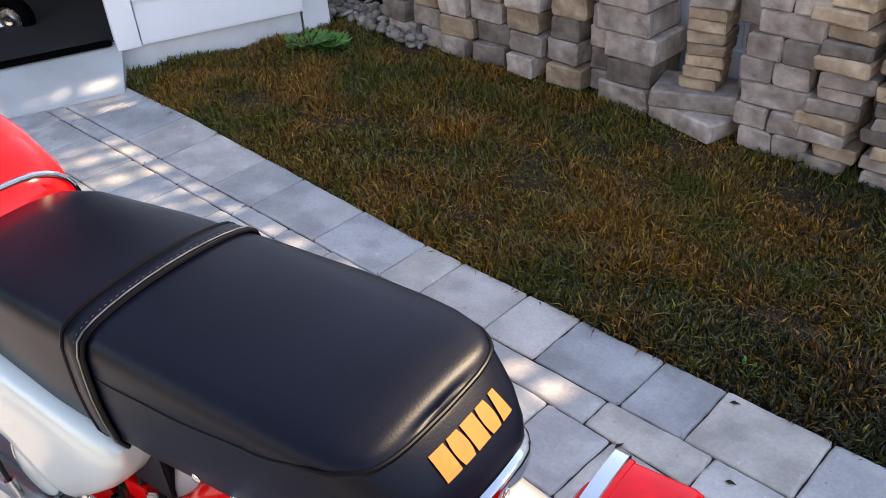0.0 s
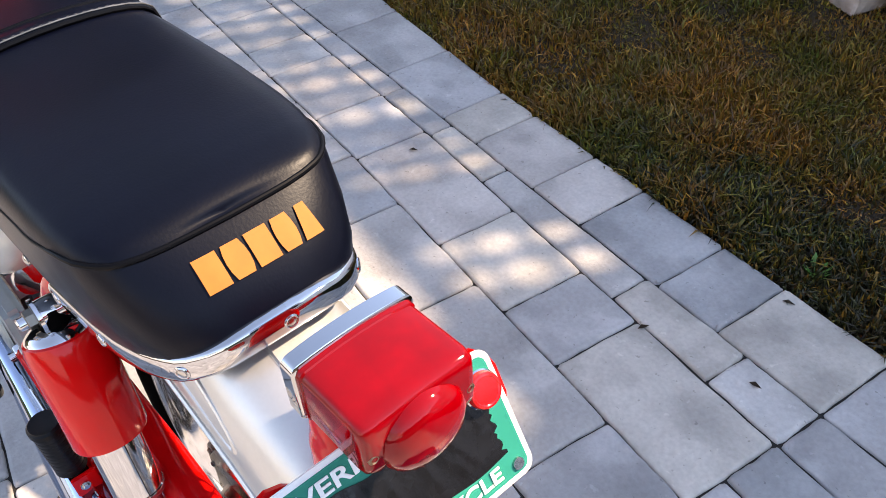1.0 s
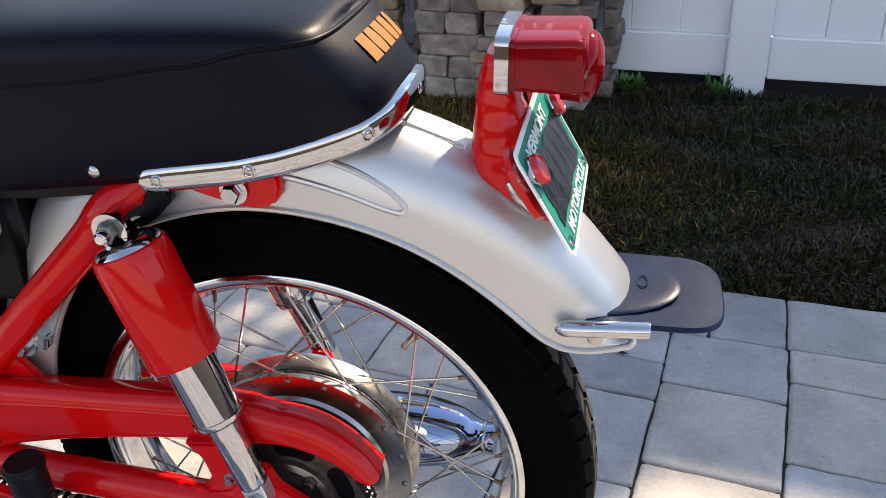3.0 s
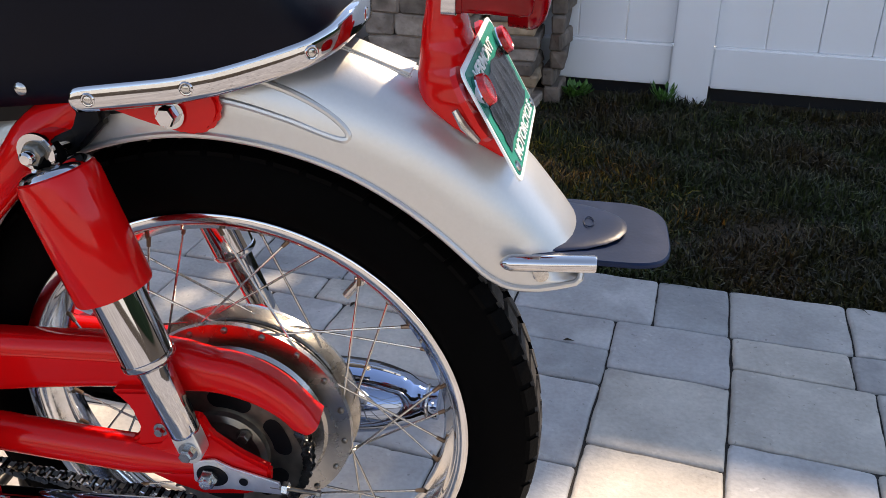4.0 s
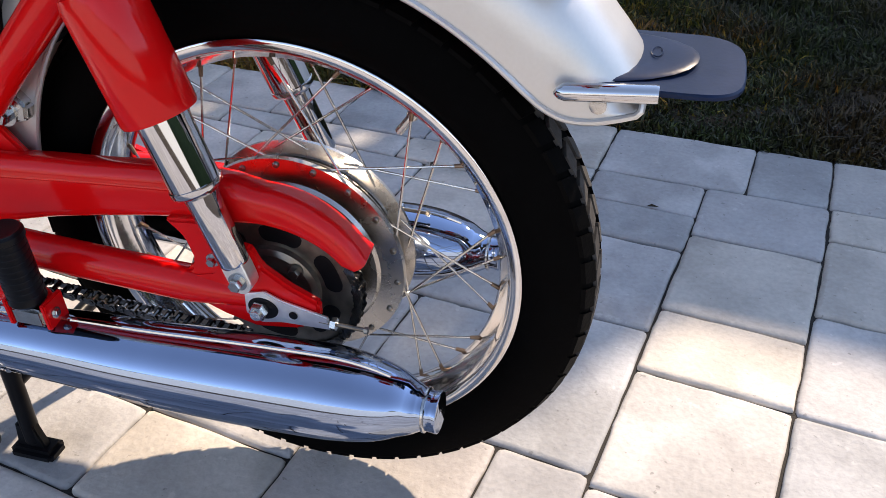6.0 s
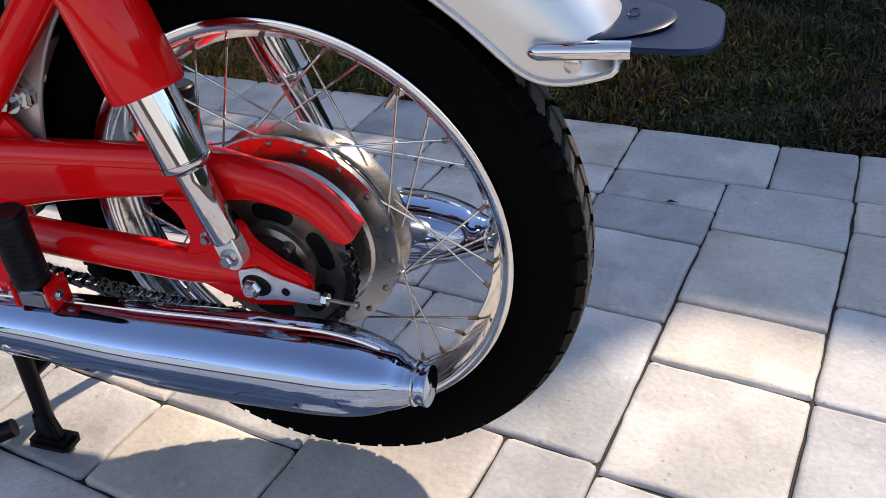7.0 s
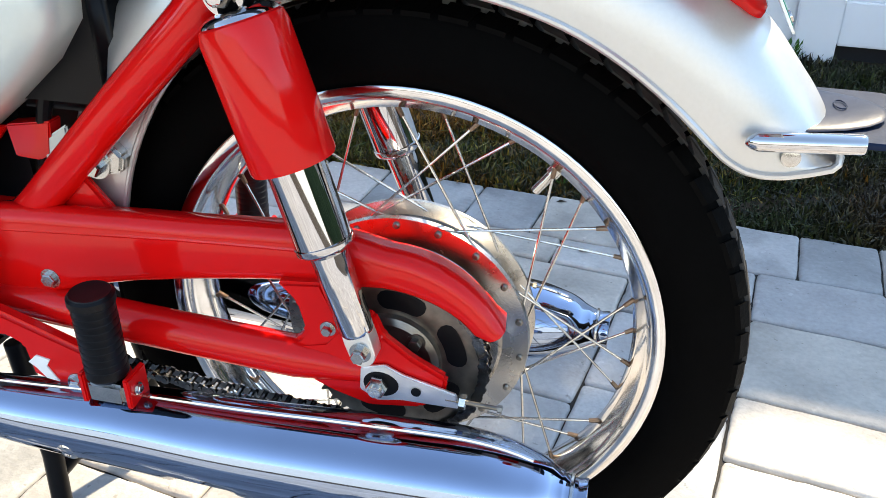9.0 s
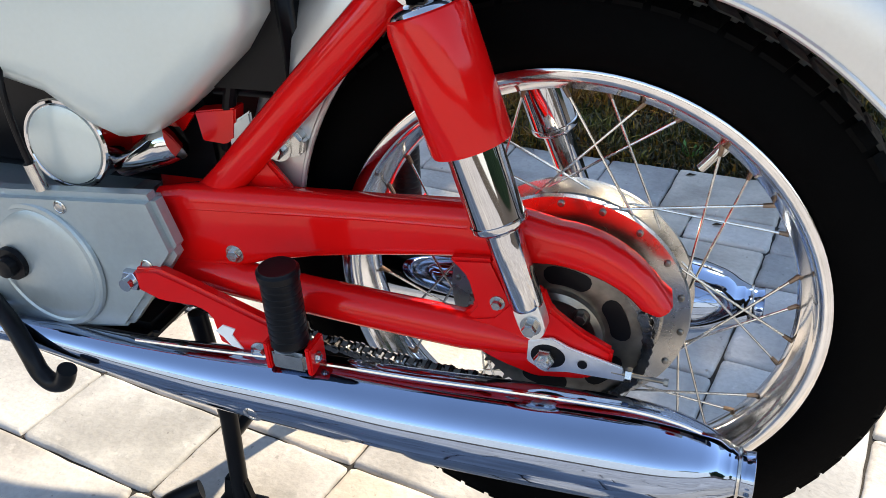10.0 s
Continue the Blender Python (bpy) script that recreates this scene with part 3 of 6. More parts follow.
def pressed_ring(outer, inner, y0, y1, rad, n=5):
    """A rounded section between two edge points, from y0 (near side) to y1."""
    o, i_ = Vector((outer[0], 0, outer[1])), Vector((inner[0], 0, inner[1]))
    up, high = (o - i_).normalized(), (o - i_).length
    rad = min(rad, high * 0.48, abs(y1 - y0) * 0.48)
    sg = 1 if y1 > y0 else -1
    ring_ = []
    for q, y, a0, k in ((high - rad, y0 + sg * rad, 180, 1), (high - rad, y1 - sg * rad * 0.5, 90, 0.5), (rad, y1 - sg * rad * 0.5, 0, 0.5), (rad, y0 + sg * rad, -90, 1)):
        for m_ in range(n + 1):
            a = radians(a0 - 90 * m_ / n)
            ring_.append(i_ + up * (q + rad * k * math.sin(a)) + Vector((0, y + sg * rad * k * math.cos(a), 0)))
    return ring_


bm = B()
dense = []
for k in range(len(pairs) - 1):
    for m_ in range(3):
        t_ = m_ / 3
        dense.append(tuple(tuple(p + (q - p) * t_ for p, q in zip(a, b)) for a, b in zip(pairs[k], pairs[k + 1])))
dense.append(pairs[-1])
rings(bm, [pressed_ring(o, i_, -0.103 + 0.012 * max(0.0, (k - len(dense) + 7) / 6) ** 2, -0.060, 0.0155) for k, (o, i_) in enumerate(dense)])
guard = part("chain_guard", bm, RED, bike, "glossy red pressed steel chain guard", sharp=45)
bm = B()
tube(bm, smooth_path([(-0.37, -0.1010, 0.4445), (-0.2, -0.1015, 0.4560), (-0.075, -0.1015, 0.4610)], 8), 0.0024, 8)
part("guard_rib", bm, RED, guard)
bm = B()
hexbolt(bm, (-0.325, -0.102, 0.398), (0, -1, 0), 0.007, 0.006)
part("guard_bolt", bm, DULL, guard)

# swing arm, both sides; the far one sits closer in
FAR_IN = -0.025
for s in (-1, 1):
    bm = B()
    run_ = smooth_path([(-0.46, s * 0.088, 0.368), (-0.25, s * 0.102, 0.361), (-0.12, s * 0.106, 0.355), (-0.075, s * 0.107, 0.353), (-0.045, s * 0.107, 0.351), (-0.018, s * 0.106, 0.348), (0.004, s * 0.105, 0.346)], 6)
    tube(bm, run_, [0.0205 * min(1.0, 0.30 + 0.70 * (min(1.0, max(0.0, (0.004 - p.x) / 0.085)) ** 0.7)) for p in run_], 18, flat=0.9)
    slab(bm, [(-0.075, 0.338), (-0.045, 0.324), (-0.012, 0.314), (0.035, 0.320), (0.058, 0.336), (0.060, 0.356), (0.030, 0.372),
              (0.004, 0.392), (-0.004, 0.412), (-0.022, 0.414), (-0.034, 0.396), (-0.050, 0.378), (-0.075, 0.372)],
         s * 0.114, s * 0.102, 0.003)
    if s < 0:
        slab(bm, [(-0.092, 0.432), (-0.050, 0.436), (-0.026, 0.380), (-0.040, 0.366), (-0.082, 0.362), (-0.092, 0.368), (-0.075, 0.376), (-0.068, 0.386), (-0.074, 0.412), (-0.080, 0.420)], s * 0.112, s * 0.098, 0.003)
    arm = part("swing_arm", bm, RED, bike, "glossy red swing arm")
    arm.location.y = FAR_IN if s > 0 else 0.0
    bm = B()
    slab(bm, [(-0.016, 0.360), (0.006, 0.366), (0.022, 0.358), (0.070, 0.345), (0.072, 0.330), (0.020, 0.330), (-0.002, 0.326), (-0.018, 0.336)],
         s * 0.119, s * 0.115, 0.0012)
    adj = part("chain_adjuster", bm, ZINC, arm, "zinc plated chain adjuster plate")
    bm = B()
    rod(bm, (0.060, s * 0.117, 0.3385), (0.110, s * 0.117, 0.336), 0.0022, 10)
    stepped(bm, (0.106, s * 0.117, 0.336), (1, 0, -0.05), [(0, 0.0036), (0.004, 0.0036)], 6)
    part("adjuster_bolt", bm, STEEL, arm)
    bm = B()
    stepped(bm, (0.0725, s * 0.117, 0.338), (1, 0, -0.05), [(0, 0.0068), (0.0055, 0.0068)], 6)
    part("adjuster_nut", bm, DULL, arm)
    # a black disc paints the shade of the hole
    bm = B()
    stepped(bm, (0.034, s * 0.1195, 0.3425), (0, s, 0), [(0, 0.0045), (0.0006, 0.0045)], 14)
    part("hole_inlay", bm, BLACK, arm)
    # a black oval paints the shade of the slot round the nut
    bm = B()
    loops = []
    for y in (0.1188, 0.1196):
        loops.append([Vector((0.001 + 0.0155 * math.cos(radians(15 * k)) * (1.12 if k < 6 or k > 18 else 0.95), s * y, 0.3455 + 0.0128 * math.sin(radians(15 * k)))) for k in range(24)])
    rings(bm, loops)
    part("slot_inlay", bm, BLACK, adj, "flat black inlay for the shaded axle slot")
    bm = B()
    hexbolt(bm, (0.0, s * 0.119, 0.3455), (0, s, 0), 0.0096, 0.009, washer=False)
    rod(bm, (0, s * 0.12, 0.3455), (0, s * 0.133, 0.3455), 0.0055, 14)
    part("axle_nut", bm, DULL, arm, "zinc plated axle nut")
    bm = B()
    hexbolt(bm, (-0.046, s * 0.112, 0.392), (0, s, 0), 0.0050, 0.006)
    part("lug_bolt", bm, DULL, arm)
bm = B()
hexbolt(bm, (-0.432, -0.128, 0.372), (0, -1, 0), 0.013, 0.012)
rod(bm, (-0.432, 0.13, 0.372), (-0.432, -0.150, 0.372), 0.007, 14)
part("pivot_nut", bm, CHROME, bike, "chrome swing arm pivot nut")

# shock absorbers
for s in (-1, 1):
    top, low = Vector((-0.104, s * 0.108, 0.676)), Vector((-0.010, s * 0.124, 0.387))
    d = (low - top).normalized()
    bm = B()
    stepped(bm, top, d, [(0.018, 0.020), (0.019, 0.029), (0.022, 0.0330), (0.030, 0.0350), (0.132, 0.0352), (0.135, 0.0340)], 40)
    shock = part("shock_absorber", bm, RED, bike, "shock absorber with a red cover over chrome")
    shock.location.y = FAR_IN if s > 0 else 0.0
    bm = B()
    stepped(bm, top, d, [(0.0120, 0.0125), (0.0130, 0.0200), (0.0155, 0.0262), (0.0185, 0.0300), (0.0210, 0.0312), (0.0225, 0.028)], 40)
    part("cover_cap", bm, CHROME, shock, "chrome ring under the top mount")
    bm = B()
    stepped(bm, top, d, [(-0.004, 0.010), (-0.002, 0.0135), (0.0125, 0.0145), (0.013, 0.010)], 28)
    part("mount_bush", bm, RUBBER, shock, "black rubber bush")
    bm = B()
    stepped(bm, top, d, [(0.126, 0.0240), (0.202, 0.0240), (0.2025, 0.0252), (0.207, 0.0252), (0.209, 0.0240), (0.2125, 0.0185), (0.2140, 0.0162), (0.222, 0.0158), (0.286, 0.0152), (0.290, 0.0130)], 48)
    part("damper_body", bm, CHROME, shock, "chrome damper body")
    bm = B()
    across = Vector((-d.z, 0, d.x)).normalized()
    tab_ = [(-0.024, 0.0118), (-0.010, 0.0124), (-0.002, 0.0122), (0.004, 0.0118)] + [(0.004 + 0.0105 * math.sin(radians(a)), 0.0118 * math.cos(radians(a))) for a in (25, 50, 70, 85)]
    tab_ += [(p, -w) for p, w in tab_[::-1]]
    loops = []
    for y, k in ((-0.0088, 0.92), (-0.0078, 1.0), (0.0078, 1.0), (0.0088, 0.92)):
        loops.append([low + d * p + across * w * k + Vector((0, y, 0)) for p, w in tab_])
    rings(bm, loops)
    part("clevis", bm, ZINC, shock, "zinc plated lower clevis")
    bm = B()
    hexbolt(bm, low + Vector((0, s * 0.0088, 0)), (0, s, 0), 0.0066, 0.009)
    part("lower_bolt", bm, DULL, shock)
    bm = B()
    stepped(bm, Vector((top.x, s * 0.070, top.z)), (0, s, 0), [(0, 0.013), (0.046, 0.013), (0.0465, 0.0165), (0.050, 0.0165)], 24)
    nut = part("top_washer", bm, CHROME, shock, "chrome top mounting washer")
    bm = B()
    stepped(bm, Vector((top.x, s * 0.1195, top.z)), (0, s, 0), [(0, 0.0108), (0.0012, 0.0108)], 24)
    stepped(bm, Vector((top.x, s * 0.1207, top.z)), (0, s, 0), [(0, 0.0092), (0.007, 0.0092), (0.008, 0.0076)], 6)
    part("top_nut", bm, STEEL, nut, "dark mounting nut")
    bm = B()
    stepped(bm, Vector((top.x, s * 0.1285, top.z)), (0, s, 0), [(0, 0.0062), (0.006, 0.0060), (0.0075, 0.0042)], 16)
    part("bolt_end", bm, CHROME, nut, "bright bolt end")

# rear mudguard
def line_rows(rows, q):
    for (a, va), (b, vb) in zip(rows, rows[1:]):
        if q <= b:
            return va + (vb - va) * max(0.0, (q - a) / (b - a))
    return rows[-1][1]


EDGE_ROWS = [(25, 0.404), (32.6, 0.402), (33.2, 0.386), (34.2, 0.367), (36, 0.350), (38, 0.342), (41, 0.337), (50, 0.336), (65, 0.337), (90, 0.333), (115, 0.323), (140, 0.297), (158, 0.281)]


def fender_edge(deg):
    d = min(3.0, 0.30 * max(0.0, deg - 32.7))
    return sum(line_rows(EDGE_ROWS, deg + d * k / 4) for k in range(-4, 5)) / 9


def fender_top(deg):
    return lerp_rows([(25, 0.410), (33, 0.4105), (40, 0.413), (48, 0.4165), (66, 0.4185), (90, 0.416), (120, 0.398), (158, 0.365)], deg)[0]


bm = B()
loops = []
for i in range(79):
    deg = 32.7 + (0.35 * i if i < 24 else 8.05 + (125.3 - 8.05) * (i - 23) / 55)
    re, rt = fender_edge(deg), fender_top(deg)
    w = lerp_rows([(33, 0.062), (45, 0.066), (70, 0.067), (110, 0.064), (158, 0.058)], deg)[0]
    hgt = rt - re
    cross = [(1.04, -0.002), (1.0, 0.002), (0.995, 0.15), (0.975, 0.34), (0.92, 0.54), (0.80, 0.74), (0.62, 0.88), (0.40, 0.96), (0.2, 0.99)]
    full = [(-a, b) for a, b in cross] + [(0.0, 1.0)] + [(a, b) for a, b in cross[::-1]]
    loops.append([polar(re + hgt * b, deg, a * w) for a, b in full])
rings(bm, loops, closed_ring=False, caps=False)
fender = part("rear_fender", bm, SILVER, bike, "silver painted rear mudguard", sharp=60)
sol = fender.modifiers.new("thickness", "SOLIDIFY")
sol.thickness, sol.offset = 0.0022, 1.0
bm = B()
for s in (-1, 1):
    degs = [32.7 + 0.35 * i for i in range(24)] + [40.75 + 117.2 * i / 50 for i in range(1, 51)]
    corner = [polar(0.4105, 35.0, s * 0.052), polar(0.4100, 34.1, s * 0.057), polar(0.4085, 33.35, s * 0.0605), polar(0.4055, 32.85, s * 0.0628)]
    tube(bm, corner + [polar(fender_edge(q) + 0.001, q, s * 1.03 * lerp_rows([(33, 0.062), (45, 0.066), (70, 0.067), (110, 0.064), (158, 0.058)], q)[0])
              for q in degs], 0.0030, 8)
part("rolled_edge", bm, SILVER, fender)
bm = B()


def fender_skin(deg, frac, s, lift=0.0):
    w = lerp_rows([(33, 0.062), (45, 0.066), (70, 0.067), (110, 0.064), (158, 0.058)], deg)[0]
    re, rt = fender_edge(deg), fender_top(deg)
    cross = [(0.0, 1.0), (0.15, 0.995), (0.34, 0.975), (0.54, 0.92), (0.74, 0.80), (0.88, 0.62), (0.96, 0.40), (1.0, 0.0)]
    wf = lerp_rows([(a, b) for a, b in cross], frac)[0]
    return polar(re + (rt - re) * frac, deg, s * (w * wf + lift))


for s in (-1, 1):
    lp = smooth_path([fender_skin(99, 0.36, s), fender_skin(92, 0.40, s), fender_skin(84, 0.39, s), fender_skin(76, 0.34, s), fender_skin(70, 0.31, s), fender_skin(67.3, 0.34, s),
                      fender_skin(67.6, 0.43, s), fender_skin(71, 0.53, s), fender_skin(77, 0.61, s), fender_skin(86, 0.68, s), fender_skin(96, 0.73, s)], 8)
    bm = B()
    tube(bm, lp, 0.0036, 10)
    part("pressed_bead", bm, SILVER, fender)
bm = B()
box(bm, (0.112, -0.018, 0.7325), (0.190, 0.018, 0.7385), 0.002, m=None)
bmesh.ops.rotate(bm, verts=bm.verts, cent=(0.150, 0, 0.7365), matrix=Matrix.Rotation(radians(21), 3, "Y"))
part("fender_strap", bm, SILVER, fender, "silver strap over the mudguard", smooth=False)
for s in (-1, 1):
    bm = B()
    slab(bm, [(-0.292, 0.520), (-0.258, 0.532), (-0.244, 0.516), (-0.248, 0.500), (-0.280, 0.494)], s * 0.058, s * 0.074, 0.003)
    hexbolt(bm, (-0.272, s * 0.074, 0.508), (0, s, 0), 0.010, 0.010)
    part("stay_bolt", bm, DULL, fender, "zinc bolt of the mudguard stay")

# mud flap with its side bars
bm = B()
outl = [(0.290, 0.061), (0.330, 0.062), (0.372, 0.0615)]
outl += [(0.372 + 0.046 * math.sin(a * math.pi / 32) ** 0.78, 0.0615 * max(0.0, math.cos(a * math.pi / 32)) ** 0.50) for a in range(1, 17)]
pts = [(x, -w) for x, w in outl] + [(x, w) for x, w in outl[-2::-1]]


def flap_z(x):
    return 0.587 - 0.02 * (x - 0.30) - 3.0 * max(0, x - 0.38) ** 2


lo = [Vector((x, y, flap_z(x) - 0.0030 - 1.3 * y * y)) for x, y in pts]
hi = [Vector((x, y, flap_z(x) - 1.3 * y * y)) for x, y in pts]
hi2 = [Vector((0.3 + (x - 0.3) * 0.990, y * 0.98, flap_z(x) + 0.0018 - 1.3 * y * y)) for x, y in pts]
hi3 = [Vector((0.3 + (x - 0.3) * 0.970, y * 0.95, flap_z(x) + 0.0018 - 1.3 * y * y)) for x, y in pts]
rings(bm, [lo, hi, hi2, hi3])
flap = part("mud_flap", bm, FLAP, bike, "dark grey rubber mud flap")
bm = B()
tongue = [(0.288, -0.057), (0.320, -0.052), (0.345, -0.044), (0.362, -0.034), (0.373, -0.023), (0.379, -0.011), (0.3805, 0.0)]
tongue += [(x, -y) for x, y in tongue[-2::-1]]
rows_ = []
for inset, lift in ((0.0, 0.0010), (0.02, 0.0018), (0.06, 0.0024), (0.14, 0.0028), (0.35, 0.0030), (0.8, 0.0030)):
    rows_.append([Vector((x - (x - 0.288) * inset, y * (1 - inset), flap_z(x) + lift - 1.3 * (y * (1 - inset)) ** 2)) for x, y in tongue])
rings(bm, rows_)
part("raised_tongue", bm, FLAP, flap, sharp=80)
bm = B()
tube(bm, [(0.346 + 0.0045 * math.cos(a * math.pi / 8), 0.010 * math.sin(a * math.pi / 8), flap_z(0.346) + 0.0034) for a in range(16)], 0.0006, 6, closed=True)
part("embossed_mark", bm, FLAP, flap)
for s in (-1, 1):
    bm = B()
    dz = -0.003 if s < 0 else -0.036
    tube(bm, [(0.273, s * 0.074, 0.583 + dz), (0.276, s * 0.075, 0.584 + dz), (0.281, s * 0.075, 0.585 + dz), (0.351, s * 0.072, 0.588 + dz), (0.353, s * 0.072, 0.588 + dz)],
         [0.002, 0.0052, 0.0074, 0.0074, 0.0068], 20)
    bar = part("flap_bar", bm, CHROME, flap, "chrome clamp bar of the mud flap")
    bm = B()
    stepped(bm, (0.307, s * 0.064, 0.568), (0, s, 0), [(0, 0.007), (0.003, 0.007), (0.004, 0.004)], 16)
    part("rivet", bm, DULL, bar)

# frame tubes and brackets
bm = B()
for s in (-1, 1):
    tube(bm, smooth_path([(-0.368, s * 0.066, 0.440), (-0.330, s * 0.076, 0.472), (-0.234, s * 0.087, 0.566), (-0.150, s * 0.088, 0.648), (-0.120, s * 0.082, 0.682), (-0.07, s * 0.055, 0.712), (0.02, s * 0.045, 0.720)], 6),
         0.0185, 16)
    slab(bm, [(-0.060, 0.700), (-0.030, 0.690), (0.004, 0.6815), (0.016, 0.6815), (0.027, 0.6850), (0.035, 0.6920), (0.039, 0.7010), (0.039, 0.7110), (0.034, 0.722), (-0.060, 0.715)], s * 0.066, s * 0.076, 0.004)
    slab(bm, [(-0.340, 0.400), (-0.315, 0.400), (-0.262, 0.462), (-0.300, 0.512), (-0.340, 0.480)], s * 0.076, s * 0.066, 0.003)
tube(bm, [(-0.62, 0, 0.72), (-0.40, 0, 0.66), (-0.14, 0, 0.69)], 0.03, 16)
tube(bm, smooth_path([(-0.44, 0.0, 0.30), (-0.43, 0.0, 0.40), (-0.43, 0.0, 0.52), (-0.45, 0.0, 0.68)], 5), 0.040, 18)
frm = part("frame", bm, RED, bike, "glossy red tubular frame")
for s in (-1, 1):
    bm = B()
    slab(bm, [(-0.128, 0.700), (-0.122, 0.668), (-0.106, 0.656), (-0.088, 0.664), (-0.062, 0.690), (-0.062, 0.706)], s * 0.066, s * 0.082, 0.004)
    part("mount_plate", bm, BLACK, frm, "black upper mounting plate")
    bm = B()
    hexbolt(bm, (-0.004, s * 0.078, 0.700), (0, s, 0), 0.0088, 0.010)
    part("fender_bolt", bm, CHROME, frm, "chrome bolt holding the mudguard")

# side covers
for s in (-1, 1):
    bm = B()
    out = [(-0.640, 0.585), (-0.600, 0.570), (-0.548, 0.572), (-0.500, 0.560), (-0.455, 0.530), (-0.420, 0.517), (-0.385, 0.524), (-0.340, 0.558),
           (-0.290, 0.600), (-0.262, 0.636), (-0.258, 0.668), (-0.285, 0.694), (-0.36, 0.704), (-0.50, 0.712), (-0.64, 0.712)]
    c = Vector((-0.44, 0, 0.625))
    loops = []
    for k, yy in ((1.0, 0.055), (1.0, 0.092), (0.985, 0.104), (0.94, 0.113), (0.86, 0.119), (0.70, 0.123), (0.4, 0.125)):
        loops.append([Vector((c.x + (x - c.x) * k, s * yy, c.z + (z - c.z) * k)) for x, z in out])
    rings(bm, loops)
    part("side_cover", bm, CLOUD, bike, "pale grey painted side cover", sharp=50)

# round cap and intake parts ahead of the mudguard
bm = B()
stepped(bm, (-0.503, -0.060, 0.500), (0.05, -1, 0.05), [(0, 0.048), (0.034, 0.048), (0.0385, 0.0490), (0.0425, 0.0492), (0.0445, 0.0475), (0.0445, 0.0445), (0.0425, 0.0430)], 48)
cap = part("round_housing", bm, CHROME, bike, "round chrome housing beside the engine")
bm = B()
stepped(bm, (-0.501, -0.1015, 0.502), (0.05, -1, 0.05), [(-0.006, 0.0425), (0.003, 0.0420), (0.006, 0.033), (0.007, 0.010)], 48)
part("cap_face", bm, CLOUD, cap, "pale grey domed face")
bm = B()
tube(bm, smooth_path([(-0.455, -0.080, 0.474), (-0.43, -0.084, 0.486), (-0.405, -0.086, 0.498), (-0.385, -0.086, 0.508), (-0.378, -0.085, 0.511)], 6), [0.012 + 0.0005 * min(i, 16) for i in range(24)] + [0.006], 16)
part("intake_pipe", bm, CHROME, bike, "short chrome pipe behind the engine")
bm = B()
tube(bm, smooth_path([(-0.34, -0.05, 0.66), (-0.315, -0.055, 0.60), (-0.330, -0.055, 0.54), (-0.345, -0.05, 0.49)], 6), 0.007, 10)
part("rubber_hose", bm, BLACK, bike, "black rubber hose")
bm = B()
box(bm, (-0.82, -0.040, 0.425), (-0.350, 0.060, 0.665), 0.02, 3)
box(bm, (-0.36, -0.064, 0.548), (-0.245, 0.064, 0.690), 0.012, 3)
part("air_box", bm, BLACK, bike, "black air box behind the side covers", sharp=50)
bm = B()
slab(bm, [(-0.300, 0.604), (-0.272, 0.612), (-0.270, 0.602), (-0.298, 0.592)], -0.060, -0.050, 0.002)
part("wire_clip", bm, CHROME, bike, "small bright metal clip")

bm = B()
slab(bm, [(-0.512, 0.556), (-0.482, 0.542), (-0.447, 0.522), (-0.372, 0.528), (-0.390, 0.507), (-0.409, 0.499), (-0.467, 0.467), (-0.487, 0.457), (-0.497, 0.496)], -0.056, -0.050, 0.001)
part("frame_gusset", bm, RED, frm)
bm = B()
slab(bm, [(-0.368, 0.532), (-0.320, 0.539), (-0.327, 0.506), (-0.340, 0.499), (-0.365, 0.501)], -0.062, -0.044, 0.0015)
part("seat_lug", bm, RED, frm)
bm = B()
slab(bm, [(-0.305, 0.537), (-0.305, 0.519), (-0.334, 0.495), (-0.334, 0.519)], -0.061, -0.056, 0.002)
part("plate_bracket", bm, CLOUD, frm, "pale grey bracket plate")
bm = B()
tube(bm, smooth_path([(-0.534, -0.120, 0.600), (-0.531, -0.130, 0.560), (-0.528, -0.131, 0.509), (-0.523, -0.128, 0.462)], 6), 0.0034, 10)
cable = part("cable", bm, BLACK, bike, "black sleeved cable beside the engine")
bm = B()
rod(bm, (-0.5265, -0.130, 0.492), (-0.5230, -0.128, 0.462), 0.0068, 12)
part("cable_end", bm, DULL, cable)

# engine
bm = B()
out = [(-0.80, 0.455), (-0.58, 0.456), (-0.388, 0.470), (-0.372, 0.408), (-0.428, 0.338), (-0.460, 0.300), (-0.54, 0.287), (-0.64, 0.282), (-0.80, 0.300)]
slab(bm, out, -0.134, -0.108, 0.007, 4)
eng = part("engine_cover", bm, CAST, bike, "pale grey painted engine side cover", sharp=45)
bm = B()
stepped(bm, (-0.546, -0.131, 0.371), (-0.06, -1, 0.03), [(0, 0.0765), (0.004, 0.0758), (0.0062, 0.0735), (0.0066, 0.0690), (0.0050, 0.0665), (0.0072, 0.0620), (0.0090, 0.052), (0.0098, 0.02)], 72)
part("cover_boss", bm, CAST, eng)
for x, z in ((-0.411, 0.390), (-0.501, 0.447), (-0.560, 0.318)):
    bm = B()
    stepped(bm, (x, -0.131, z), (0, -1, 0), [(0, 0.0076), (0.004, 0.0076), (0.0046, 0.0064), (0.0036, 0.0052), (0.0052, 0.0046), (0.0054, 0.002)], 20)
    part("cover_screw", bm, DULL, eng)
bm = B()
stepped(bm, (-0.585, -0.140, 0.372), (0, -1, 0), [(0, 0.020), (0.006, 0.019), (0.006, 0.012), (0.016, 0.011), (0.017, 0.006)], 28)
part("lever_shaft", bm, BLACK, eng, "black lever shaft on the engine cover")
bm = B()
